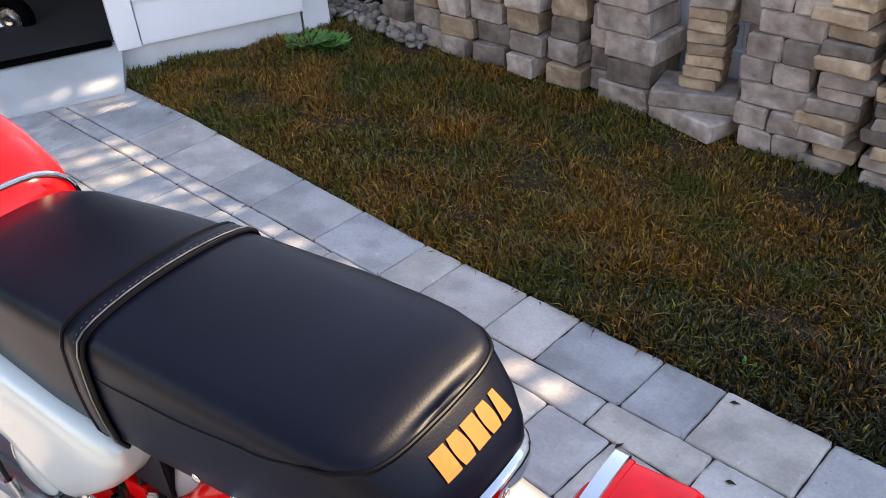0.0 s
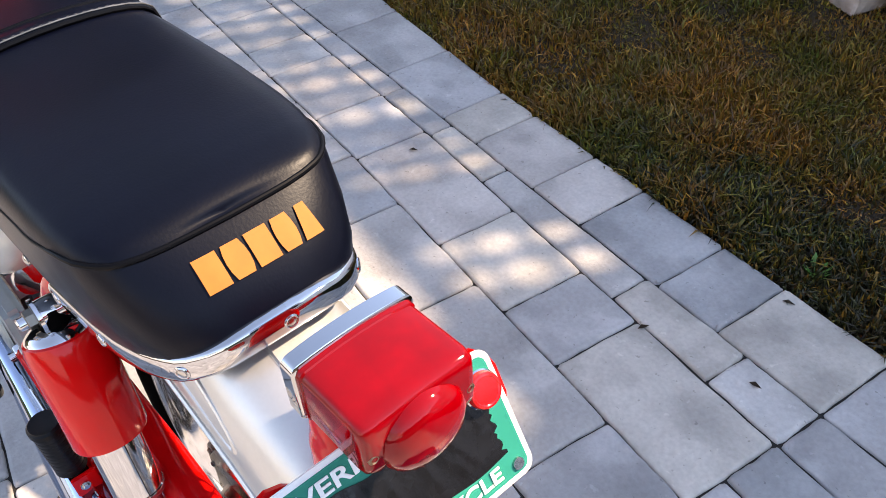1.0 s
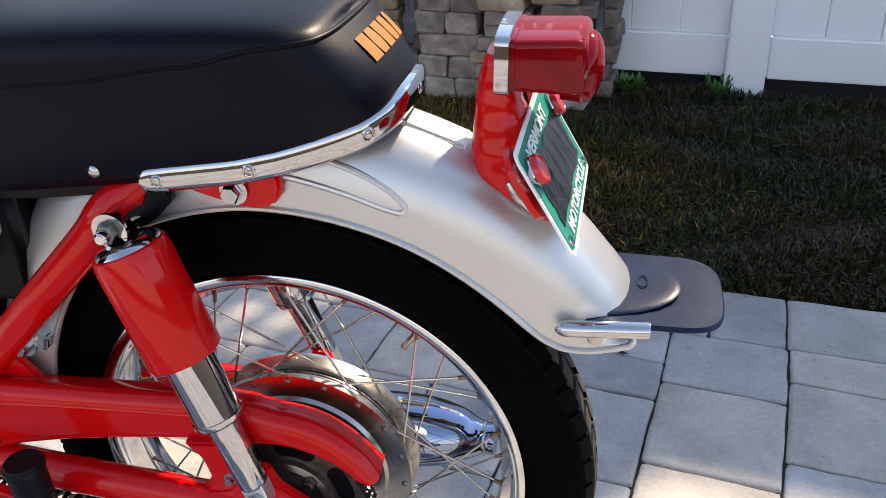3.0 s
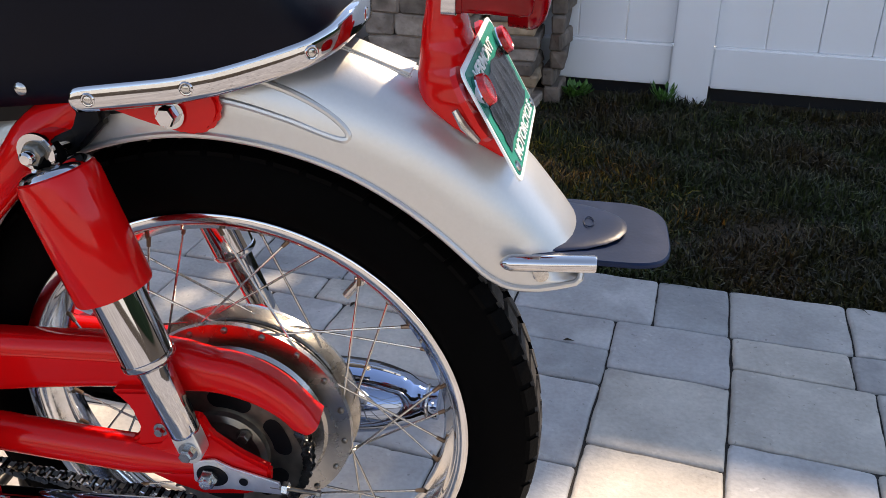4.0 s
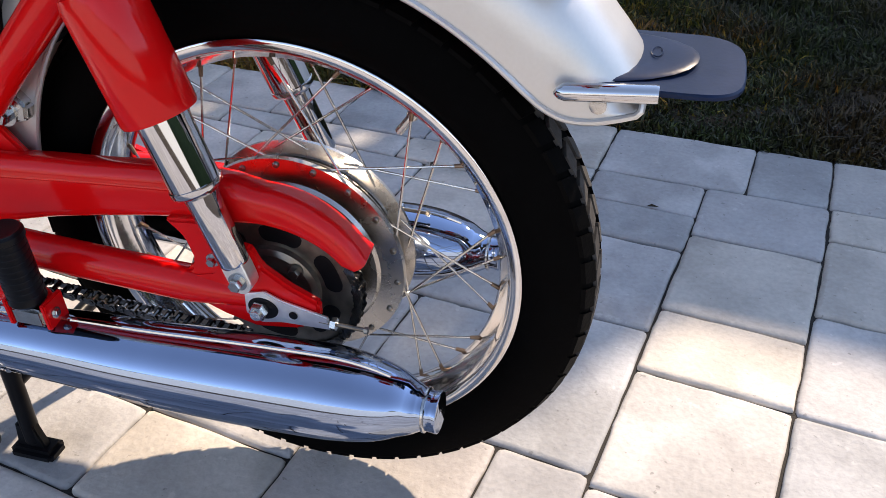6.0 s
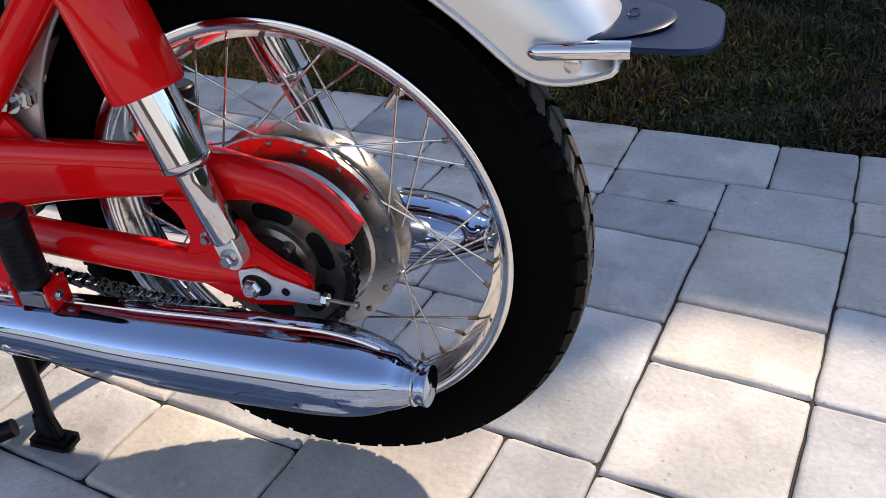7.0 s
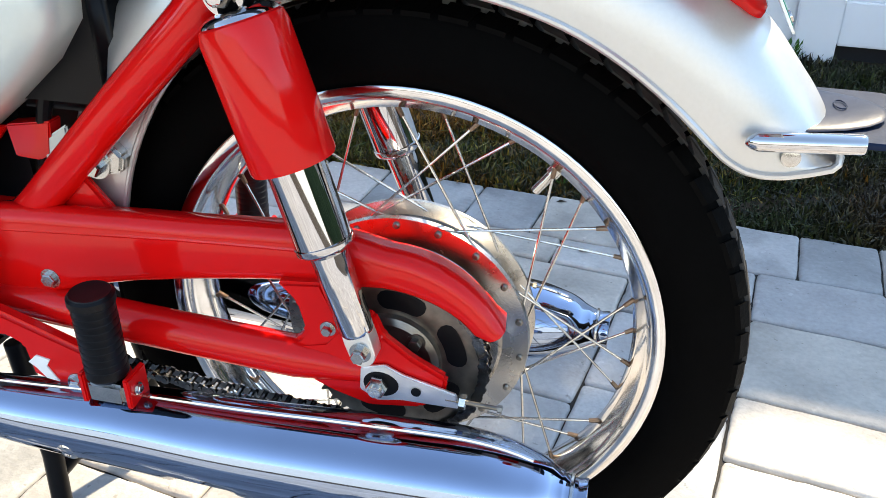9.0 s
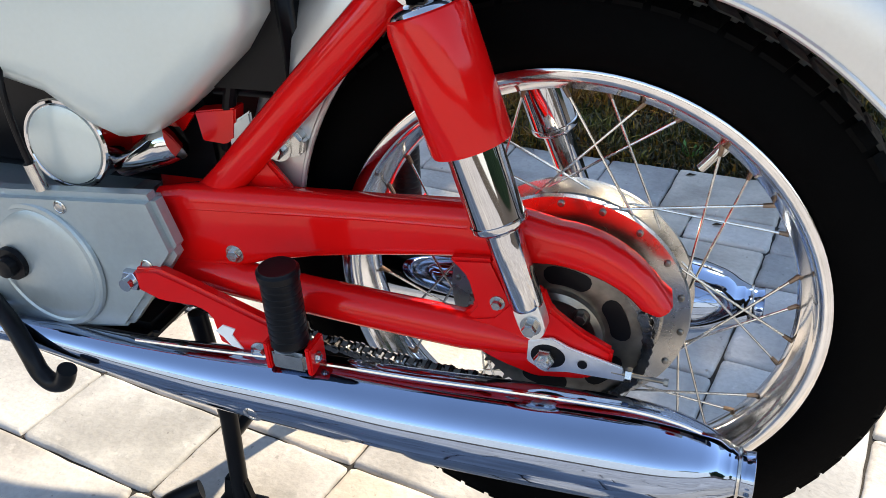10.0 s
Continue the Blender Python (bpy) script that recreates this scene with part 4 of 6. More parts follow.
box(bm, (-0.82, -0.102, 0.285), (-0.47, 0.125, 0.425), 0.015)
part("crankcase", bm, CAST, eng)
bm = B()
box(bm, (-0.64, -0.110, 0.262), (-0.45, 0.110, 0.286), 0.01)
part("sump", bm, BLACK, eng, "black underside of the engine")

# exhausts
for s in (-1, 1):
    bm = B()
    line = [(-0.86, 0.295, 0.015), (-0.70, 0.285, 0.016), (-0.58, 0.283, 0.0170), (-0.50, 0.278, 0.0210), (-0.44, 0.275, 0.0255), (-0.34, 0.273, 0.0335), (-0.22, 0.275, 0.0400), (-0.12, 0.274, 0.0440),
            (-0.02, 0.277, 0.0465), (0.06, 0.280, 0.0468), (0.095, 0.281, 0.0452), (0.122, 0.281, 0.0412), (0.143, 0.281, 0.0350), (0.159, 0.280, 0.0280), (0.169, 0.280, 0.0232), (0.175, 0.280, 0.0205),
            (0.181, 0.2795, 0.0196), (0.187, 0.2795, 0.0204), (0.1895, 0.2795, 0.0202), (0.1892, 0.2795, 0.0178), (0.184, 0.2795, 0.0172), (0.140, 0.2795, 0.0170)]
    out_ = 0.150 if s < 0 else 0.108
    pts = smooth_path([(x, s * (out_ + 0.006 * (x + 0.1)), z) for x, z, r in line], 12)
    rad = [v.x for v in smooth_path([(r, 0, 0) for x, z, r in line], 12)]
    tube(bm, pts, rad, 40)
    for v in bm.verts:                   # a pressed clearance on the underside
        q = 1 - ((v.co.x + 0.152) / 0.034) ** 2
        arm_ = Vector((v.co.y - s * (out_ - 0.0004), v.co.z - 0.2745))
        away = arm_.normalized().dot(Vector((s * 0.45, -0.89)))
        if q > 0 and away > 0.72:
            arm_ *= 1 - 0.42 * q * min(1, (away - 0.72) / 0.15)
            v.co.y, v.co.z = s * (out_ - 0.0004) + arm_.x, 0.2745 + arm_.y
    muf = part("silencer", bm, SKY_CHROME, bike, "long chrome exhaust silencer", sharp=60)
    bm = B()
    for sz, yy in ((1, 0.0), (-1, 0.0)):
        seam = []
        for x, z, r in line[4:13]:
            seam.append((x, s * (out_ + 0.006 * (x + 0.1)), z + sz * r * 1.004))
        tube(bm, smooth_path(seam, 5), 0.0022, 8)
    part("weld_seam", bm, CHROME, muf)
    bm = B()
    stepped(bm, (-0.285, s * (out_ + 0.0315), 0.262), (0, s, -0.3), [(0, 0.012), (0.0022, 0.0095), (0.0026, 0.006), (0.0010, 0.004)], 24)
    part("dimple", bm, CHROME, muf)
    bm = B()
    stepped(bm, (0.1745, s * (out_ + 0.0015), 0.280), (1, 0, 0), [(0, 0.0205), (0.0010, 0.0222), (0.0030, 0.0222), (0.0042, 0.0198)], 32)
    part("collar", bm, DULL, muf)

# foot pegs
for s in (-1, 1):
    bm = B()
    slab(bm, [(-0.425, 0.388), (-0.395, 0.392), (-0.360, 0.380), (-0.276, 0.348), (-0.240, 0.334), (-0.232, 0.312), (-0.262, 0.298), (-0.300, 0.298), (-0.338, 0.312),
              (-0.342, 0.344), (-0.356, 0.352), (-0.400, 0.352), (-0.425, 0.362)], s * 0.142, s * 0.126, 0.004, 3)
    peg = part("passenger_peg", bm, RED, bike, "folded passenger foot peg on a red bracket", sharp=50)
    bm = B()
    rings(bm, [[Vector((x, s * y, z)) for x, z in ((-0.338, 0.328), (-0.328, 0.337), (-0.314, 0.334), (-0.319, 0.326), (-0.309, 0.310), (-0.322, 0.312), (-0.330, 0.322))] for y in (0.1415, 0.1435)])
    part("bracket_patch", bm, WHITE, peg, "bright bare patch on the bracket", smooth=False)
    for xf in (-0.265, -0.220):
        bm = B()
        slab(bm, [(xf - 0.003, 0.312), (xf + 0.003, 0.312), (xf + 0.003, 0.344), (xf - 0.003, 0.344)], s * 0.137, s * 0.167, 0.0015)
        part("peg_fork", bm, RED, peg)
    bm = B()
    box(bm, (-0.2610, min(s * 0.147, s * 0.167), 0.314), (-0.2240, max(s * 0.147, s * 0.167), 0.336), 0.003)
    part("hinge_block", bm, DULL, peg, "pale metal hinge block")
    bm = B()
    steps = [(0.0, 0.0165), (0.004, 0.0192)]
    for i in range(10):
        q = 0.007 + 0.0072 * i
        steps += [(q, 0.0188), (q + 0.0056, 0.0190), (q + 0.0060, 0.01865), (q + 0.0068, 0.01865)]
    steps += [(0.080, 0.0206), (0.086, 0.0204), (0.088, 0.0182)]
    stepped(bm, (-0.243, s * 0.156, 0.340), (0.02, s * 0.02, 1), steps, 28)
    rub = part("peg_rubber", bm, BLACK, peg, "ribbed black rubber grip")
    bm = B()
    stepped(bm, (-0.2413, s * 0.1577, 0.4275), (0.02, s * 0.02, 1), [(0, 0.0185), (0.0016, 0.0176), (0.0008, 0.0130)], 28)
    part("grip_end", bm, BLACK, rub, "shiny black end cap")
    bm = B()
    hexbolt(bm, (-0.217, s * 0.155, 0.328), (1, 0, 0), 0.0042, 0.003)
    part("peg_bolt", bm, DULL, peg)
    bm = B()
    hexbolt(bm, (-0.288, s * 0.142, 0.310), (0, s, 0), 0.0085, 0.007)
    part("bracket_bolt", bm, DULL, peg)

# centre stand
bm = B()
for s in (-1, 1):
    tube(bm, [(-0.405, s * 0.085, 0.300), (-0.388, s * 0.095, 0.160), (-0.395, s * 0.098, 0.030)], 0.0110, 14)
    box(bm, (-0.428, s * 0.098 - 0.017, 0.003), (-0.362, s * 0.098 + 0.017, 0.022), 0.006)
    slab(bm, [(-0.420, 0.018), (-0.375, 0.018), (-0.383, 0.060), (-0.411, 0.060)], s * 0.098 - 0.006, s * 0.098 + 0.006, 0.002)
rod(bm, (-0.391, -0.09, 0.13), (-0.391, 0.09, 0.13), 0.011, 12)
tube(bm, smooth_path([(-0.450, -0.105, 0.030), (-0.480, -0.128, 0.022), (-0.490, -0.160, 0.020), (-0.478, -0.192, 0.024)], 6), 0.013, 12)
part("centre_stand", bm, BLACK, bike, "black centre stand with its tread bar, on the ground")
bm = B()
tube(bm, smooth_path([(-0.640, -0.140, 0.318), (-0.590, -0.165, 0.303), (-0.562, -0.180, 0.282), (-0.550, -0.185, 0.262), (-0.535, -0.187, 0.253), (-0.518, -0.187, 0.258), (-0.508, -0.186, 0.276)], 6), 0.0105, 14)
part("gear_lever", bm, BLACK, bike, "black gear lever")

# seat
SEAT = [(-0.60, 0.072, 0.070, -0.60, 0.692, 0.800, 0.030), (-0.55, 0.084, 0.086, -0.55, 0.688, 0.815, 0.030), (-0.48, 0.094, 0.098, -0.48, 0.686, 0.828, 0.030),
        (-0.34, 0.101, 0.105, -0.34, 0.690, 0.840, 0.030), (-0.20, 0.102, 0.108, -0.20, 0.699, 0.849, 0.030), (-0.07, 0.0985, 0.108, -0.078, 0.7125, 0.854, 0.028),
        (0.01, 0.0935, 0.106, -0.003, 0.7225, 0.854, 0.025), (0.05, 0.0895, 0.103, 0.034, 0.731, 0.852, 0.021), (0.08, 0.0845, 0.097, 0.060, 0.740, 0.849, 0.017),
        (0.100, 0.0785, 0.089, 0.074, 0.746, 0.846, 0.014), (0.113, 0.073, 0.081, 0.082, 0.750, 0.844, 0.012), (0.123, 0.065, 0.072, 0.0865, 0.754, 0.842, 0.010),
        (0.131, 0.055, 0.060, 0.0895, 0.758, 0.840, 0.008), (0.137, 0.043, 0.046, 0.0915, 0.762, 0.838, 0.006), (0.141, 0.025, 0.027, 0.0925, 0.766, 0.835, 0.003),
        (0.142, 0.0, 0.0, 0.0930, 0.767, 0.8325, 0.0005)]


def seat_row(x):
    for p, q in zip(SEAT, SEAT[1:]):
        if x <= q[0]:
            t = max(0.0, (x - p[0]) / (q[0] - p[0]))
            return [a + (b_ - a) * t for a, b_ in zip(p[1:], q[1:])]
    return list(SEAT[-1][1:])


def seat_wall(x, k, s):
    """On the seat's wall at station x: k is 0 at the foot and 1 at the upper edge."""
    wb, wt, xt, zb, zt, crown = seat_row(x)
    ze = zt - crown
    bulge = 0.004 * math.sin(math.pi * k)
    tail = max(0.0, min(1.0, (x - 0.05) / 0.07))
    return Vector((x + (xt - x) * k + 0.009 * tail * math.sin(math.pi * k), s * (wb + (wt - wb) * k + bulge * min(1, wb / 0.05)), zb + (ze - zb) * k))


def seat_section(x, n=14):
    wb, wt, xt, zb, zt, crown = seat_row(x)
    ks = (0.0, 0.12, 0.35, 0.6, 0.82, 0.95, 1.0)
    left = [seat_wall(x, k, -1) for k in ks]
    left[0].y *= 0.96
    right = [seat_wall(x, k, 1) for k in ks[::-1]]
    right[-1].y *= 0.96
    top = []
    for i in range(1, n):
        a = math.pi * i / n
        top.append(Vector((xt - 0.006 * math.sin(a) ** 0.5 * max(0.0, min(1.0, (x - 0.02) / 0.09)), -wt * 0.985 * math.cos(a), zt - crown + crown * math.sin(a) ** 0.55)))
    return left + top + right


bm = B()
xs = [-0.60 + 0.02 * i for i in range(31)] + [0.012, 0.024, 0.036, 0.048, 0.06, 0.07, 0.08, 0.09, 0.098, 0.106, 0.113, 0.119, 0.124, 0.128, 0.131, 0.134, 0.137, 0.139, 0.1405, 0.1415, 0.142]
rings(bm, [seat_section(x) for x in xs], caps=False)
bmesh.ops.remove_doubles(bm, verts=bm.verts, dist=0.0004)
seat = part("seat", bm, VINYL, bike, "long black vinyl dual seat", sharp=75)

# black filler added for the shade in the gap under the seat
bm = B()
pan = []
for k in range(34):
    x = -0.54 + 0.02 * k
    wb_, zb_ = seat_row(x)[0], seat_row(x)[3]
    w_ = max(0.02, wb_ - 0.030)
    pan.append([Vector((x, -w_, zb_ - 0.020)), Vector((x, w_, zb_ - 0.020)), Vector((x, w_, zb_ + 0.006)), Vector((x, -w_, zb_ + 0.006))])
rings(bm, pan)
part("seat_gap_filler", bm, BLACK, seat, "black filler for the shaded gap under the seat", smooth=False)
bm = B()
xs2 = [-0.24 + 0.02 * i for i in range(13)] + [0.02, 0.04, 0.055, 0.07, 0.083, 0.095, 0.105, 0.114, 0.121, 0.127, 0.131, 0.134, 0.137, 0.139, 0.1405, 0.1415, 0.142]


def pipe_k(x):
    return lerp_rows([(-0.24, 0.80), (-0.12, 0.82), (0.00, 0.90), (0.06, 0.99), (0.10, 1.0), (0.2, 1.0)], x)[0]


ring_l = [seat_wall(x, pipe_k(x), -1) for x in xs2]
ring_r = [seat_wall(x, pipe_k(x), 1) for x in xs2]
tube(bm, ring_l + ring_r[::-1], [0.0012 + 0.0012 * min(1.0, max(0.0, (x + 0.02) / 0.1)) for x in xs2 + xs2[::-1]], 10)
part("piping", bm, PIPING, seat, "black welt along the seat edge")
bm = B()
loopsx = []
for x, lift in ((-0.262, 0.0015), (-0.259, 0.0045), (-0.235, 0.0045), (-0.232, 0.0015)):
    sec = seat_section(x)
    c = Vector((x, 0, 0.77))
    loopsx.append([c + (p - c) * (1 + lift / max(0.05, (p - c).length)) for p in sec])
rings(bm, loopsx, closed_ring=False, caps=False)
strap = part("seat_strap", bm, VINYL, seat, "black strap across the seat", sharp=50)
for q in (-0.264, -0.230):
    bm = B()
    sec = seat_section(q)
    c = Vector((q, 0, 0.77))
    tube(bm, [c + (p - c) * (1 + 0.003 / max(0.05, (p - c).length)) for p in sec], 0.0026, 8)
    part("strap_welt", bm, PIPING, strap)
bm = B()
sec = seat_section(-0.2345)
c = Vector((-0.2345, 0, 0.77))
edge = [c + (p - c) * (1 + 0.0060 / max(0.05, (p - c).length)) for p in sec]
tube(bm, edge, 0.0009, 8)
part("strap_edge", bm, STEEL, strap, "thin silvery bead along the strap")
bm = B()
sec = seat_section(-0.241)
c = Vector((-0.241, 0, 0.77))
line = smooth_path([c + (p - c) * (1 + 0.0047 / max(0.05, (p - c).length)) for p in sec], 6)
run, last = 0.0, line[0]
for a, b_ in zip(line, line[1:]):
    run += (b_ - a).length
    if run > 0.0062:
        run = 0.0
        d = (b_ - a).normalized() * 0.0013
        rod(bm, b_ - d, b_ + d, 0.00035, 6)
tagged(part("stitching", bm, THREAD, strap, "pale thread stitches"), kind="stuff")
bm = B()
st = [-0.076, -0.0752, -0.0735, -0.071, -0.067] + [-0.060 + 0.015 * i for i in range(7)] + [0.045, 0.06, 0.072, 0.084, 0.095, 0.105, 0.114, 0.121, 0.127, 0.131, 0.134, 0.137, 0.139, 0.1405, 0.1415, 0.142]
seq = [seat_wall(x, 0.0, -1) for x in st] + [seat_wall(x, 0.0, 1) for x in st[::-1]]


def trim_normal(i):
    a, b_ = seq[max(0, i - 1)], seq[min(len(seq) - 1, i + 1)]
    d = b_ - a
    return Vector((d.y, -d.x, 0)).normalized()


CROWN = ((-0.004, -0.0115), (0.0016, -0.0115), (0.0034, -0.0102), (0.0044, -0.0065), (0.0048, 0.0), (0.0044, 0.0065), (0.0034, 0.0102), (0.0016, 0.0115), (-0.004, 0.0115))
END_FIT = (0.30, 0.62, 0.80, 0.92, 0.98, 1.0)
loops = []
for k, base in enumerate(seq):
    nrm = trim_normal(k)
    f = END_FIT[min(k, len(seq) - 1 - k, 5)]
    loops.append([base + nrm * o + Vector((0, 0, 0.0035 + q * f)) for o, q in CROWN])
rings(bm, loops)


def recessed_screw(at, d, parent):
    """A cup washer with a cross-headed screw sunk into it."""
    bm = B()
    stepped(bm, at, d, [(0.0, 0.0060), (0.0010, 0.0058), (0.0016, 0.0050), (0.0014, 0.0042), (0.0002, 0.0036)], 20)
    cup = part("trim_screw", bm, CHROME, parent, "cup washer and sunk screw")
    bm = B()
    stepped(bm, at, d, [(0.0004, 0.0034), (0.0014, 0.0030), (0.0018, 0.0018)], 14)
    part("screw_head", bm, DULL, cup)


trim = part("chrome_trim", bm, CHROME, seat, "chrome strip along the lower seat edge", sharp=60)
for x, s in ((-0.060, -1), (0.022, -1), (0.117, -1), (0.117, 1), (0.022, 1), (-0.060, 1)):
    bm = B()
    at = seat_wall(x, 0.0, s)
    ahead_, back_ = seat_wall(x + 0.008, 0.0, s), seat_wall(x - 0.008, 0.0, s)
    d = ahead_ - back_
    nrm = Vector((abs(d.y), s * d.x, 0)).normalized()
    recessed_screw(at + nrm * 0.0042 + Vector((0, 0, 0.0035)), nrm, trim)
recessed_screw(Vector((0.1458, 0.0, 0.770)), Vector((1, 0, 0)), trim)
for x in (-0.115, -0.262):
    for s in (-1, 1):
        bm = B()
        at = seat_wall(x, 0.14, s)
        screw(bm, at, (0, s, 0), 0.0055)
        part("seat_stud", bm, DULL, seat, "small bright stud")


def tail_point(y, k, off=0.0):
    """On the seat's tail: the place at width y and at height k of the wall."""
    lo_, hi_ = 0.0, 0.142
    for _ in range(40):
        mid = (lo_ + hi_) / 2
        if abs(seat_wall(mid, k, 1).y) > abs(y):
            lo_ = mid
        else:
            hi_ = mid
    p = seat_wall(lo_, k, 1 if y > 0 else -1)
    return p + Vector((0.9, 0.9 * y / 0.12, 0.35)).normalized() * off


# gold lettering of the maker as five plain shapes
SHAPES = ((-0.0385, -0.0215), (-0.0195, -0.0025), (-0.0005, 0.0165), (0.0185, 0.0345), (0.0365, 0.0520))
for k, (ya, yb) in enumerate(SHAPES):
    bm = B()
    nxx, nzz = 6, 4
    gridv = []
    for i in range(nxx + 1):
        col = []
        for j in range(nzz + 1):
            fy, fz = i / nxx, j / nzz
            if k in (1, 3):
                fy = 0.5 + (fy - 0.5) * (1 - 0.25 * (2 * fz - 1) ** 2)
            if k == 4:
                fy = 0.5 + (fy - 0.5) * (1 - 0.5 * fz)
            col.append(bm.verts.new(tail_point(ya + (yb - ya) * fy, 0.58 + 0.27 * fz, 0.0014)))
        gridv.append(col)
    for i in range(nxx):
        for j in range(nzz):
            bm.faces.new((gridv[i][j], gridv[i + 1][j], gridv[i + 1][j + 1], gridv[i][j + 1]))
    part("gold_print", bm, GOLD, seat, "gold printed shape on the seat tail")

# tank
bm = B()
loops = []
for x, w, zb, zt in ((-0.530, 0.040, 0.745, 0.790), (-0.536, 0.076, 0.725, 0.822), (-0.550, 0.094, 0.712, 0.842), (-0.59, 0.106, 0.704, 0.866), (-0.66, 0.116, 0.700, 0.890),
                     (-0.76, 0.122, 0.698, 0.908), (-0.88, 0.120, 0.702, 0.908), (-0.98, 0.108, 0.712, 0.892), (-1.06, 0.080, 0.728, 0.862), (-1.10, 0.035, 0.765, 0.815)):
    zm = (zb + zt) / 2
    lp = []
    for k in range(32):
        a = 2 * math.pi * k / 32
        ca, sa = math.cos(a), math.sin(a)
        lp.append(Vector((x, w * abs(ca) ** 0.7 * (1 if ca > 0 else -1), zm + (zt - zm) * abs(sa) ** 0.8 * (1 if sa > 0 else -1))))
    loops.append(lp)
rings(bm, loops)
tank = part("fuel_tank", bm, RED, bike, "glossy red fuel tank", sharp=60)
bm = B()
c = Vector((loops[2][0].x, 0, 0.777))
tube(bm, [c + (p - c) * 1.012 for p in loops[2]], 0.0040, 10, closed=True)
part("tank_trim", bm, CHROME, tank, "chrome bead round the tank")

# tail lamp
bm = B()
SHELL = [(0.658, 0.256, 0.276, 0.030), (0.664, 0.240, 0.279, 0.034), (0.676, 0.214, 0.273, 0.038), (0.690, 0.199, 0.264, 0.040), (0.705, 0.193, 0.255, 0.040), (0.722, 0.192, 0.247, 0.038),
         (0.742, 0.194, 0.241, 0.034), (0.762, 0.196, 0.234, 0.030), (0.782, 0.199, 0.228, 0.027), (0.798, 0.203, 0.224, 0.025), (0.806, 0.207, 0.221, 0.021)]
loops = []
for q in range(41):
    z = 0.658 + 0.148 * q / 40
    xa, xb, hw = lerp_rows(SHELL, z)
    loop_ = []
    for k in range(32):
        a = 2 * math.pi * k / 32
        ca, sa = math.cos(a), math.sin(a)
        loop_.append(Vector(((xa + xb) / 2 + (xb - xa) / 2 * math.copysign(abs(ca) ** 0.75, ca), hw * math.copysign(abs(sa) ** 0.6, sa), z)))
    loops.append(loop_)
rings(bm, loops)
bracket = part("lamp_bracket", bm, RED, bike, "red tail lamp bracket on the mudguard", sharp=60)
LR = Matrix.Translation((0.223, 0, 0.8015)) @ Matrix.Rotation(radians(2), 4, "Y")
bm = B()


def rrect(x, hy, z0, z1, r, arch=0.0, n=6):
    pts = []
    for cy, cz, a0 in ((hy - r, z1 - r, 0), (-hy + r, z1 - r, 90), (-hy + r, z0 + r, 180), (hy - r, z0 + r, 270)):
        for k in range(n + 1):
            a = radians(a0 + 90 * k / n)
            pts.append(Vector((x, cy + r * math.cos(a), cz + r * math.sin(a))))
        if a0 == 0:
            pts += [Vector((x, (hy - r) * (1 - 2 * k / 8), z1)) for k in range(1, 8)]
        if a0 == 180:
            pts += [Vector((x, (hy - r) * (-1 + 2 * k / 8), z0)) for k in range(1, 8)]
    for p in pts:
        if p.z > 0:
            p.z += arch * (1 - (p.y / hy) ** 2)
    return [LR @ p for p in pts]


rings(bm, [rrect(-0.006, 0.041, -0.020, 0.0205, 0.006, 0.004), rrect(-0.0055, 0.0440, -0.0228, 0.0238, 0.006, 0.004),
           rrect(0.0055, 0.0440, -0.0228, 0.0238, 0.006, 0.004), rrect(0.0065, 0.0428, -0.0215, 0.0226, 0.005, 0.004)])
lamp = part("tail_lamp", bm, CHROME, bike, "square red tail lamp with a chrome rim", sharp=50)
bm = B()
rings(bm, [rrect(0.004, 0.0420, -0.0210, 0.0215, 0.005, 0.004), rrect(0.010, 0.0420, -0.0210, 0.0215, 0.005, 0.004), rrect(0.0108, 0.0410, -0.0200, 0.0205, 0.005, 0.004),
           rrect(0.056, 0.0408, -0.0205, 0.0235, 0.005, 0.003), rrect(0.0625, 0.0402, -0.0198, 0.0224, 0.006, 0.003), rrect(0.0655, 0.0378, -0.0178, 0.0200, 0.007, 0.002),
           rrect(0.0664, 0.0335, -0.0140, 0.0160, 0.006, 0.001)])
part("lens", bm, LENS, lamp, "square red plastic lens", sharp=50)
bm = B()
stepped(bm, LR @ Vector((0.0465, 0, -0.0070)), (1, 0, -0.08), [(0.0, 0.0292), (0.016, 0.0300), (0.0205, 0.0294), (0.0245, 0.0272), (0.0280, 0.0228), (0.0305, 0.0165), (0.0320, 0.008), (0.0324, 0.002)], 56)
part("lens_dome", bm, LENS, lamp, "domed red stop lens")
for s in (-1, 1):
    bm = B()
    stepped(bm, LR @ Vector((0.0645, s * 0.0350, -0.004)), (1, 0, 0), [(0.0, 0.0036), (0.0016, 0.0034), (0.0022, 0.0026), (0.0012, 0.0016)], 16)
    part("lens_screw", bm, NIPPLE, lamp, "brass lens screw")
bm = B()
box(bm, (0.243, -0.024, 0.7775), (0.275, 0.024, 0.7805), 0.001)
part("plate_window", bm, WHITE, lamp, "clear window under the lamp")

# number plate
PN = Vector((0.084, 0, 0.047)).normalized()           # out of the plate, to the rear
PU = Vector((-0.047, 0, 0.084)).normalized()          # up the plate
PC = Vector((0.264, -0.005, 0.708))
PM = Matrix.Translation(PC) @ Matrix(((0, PU.x, PN.x), (1, PU.y, PN.y), (0, PU.z, PN.z))).to_4x4()
HW, HH = 0.093, 0.050


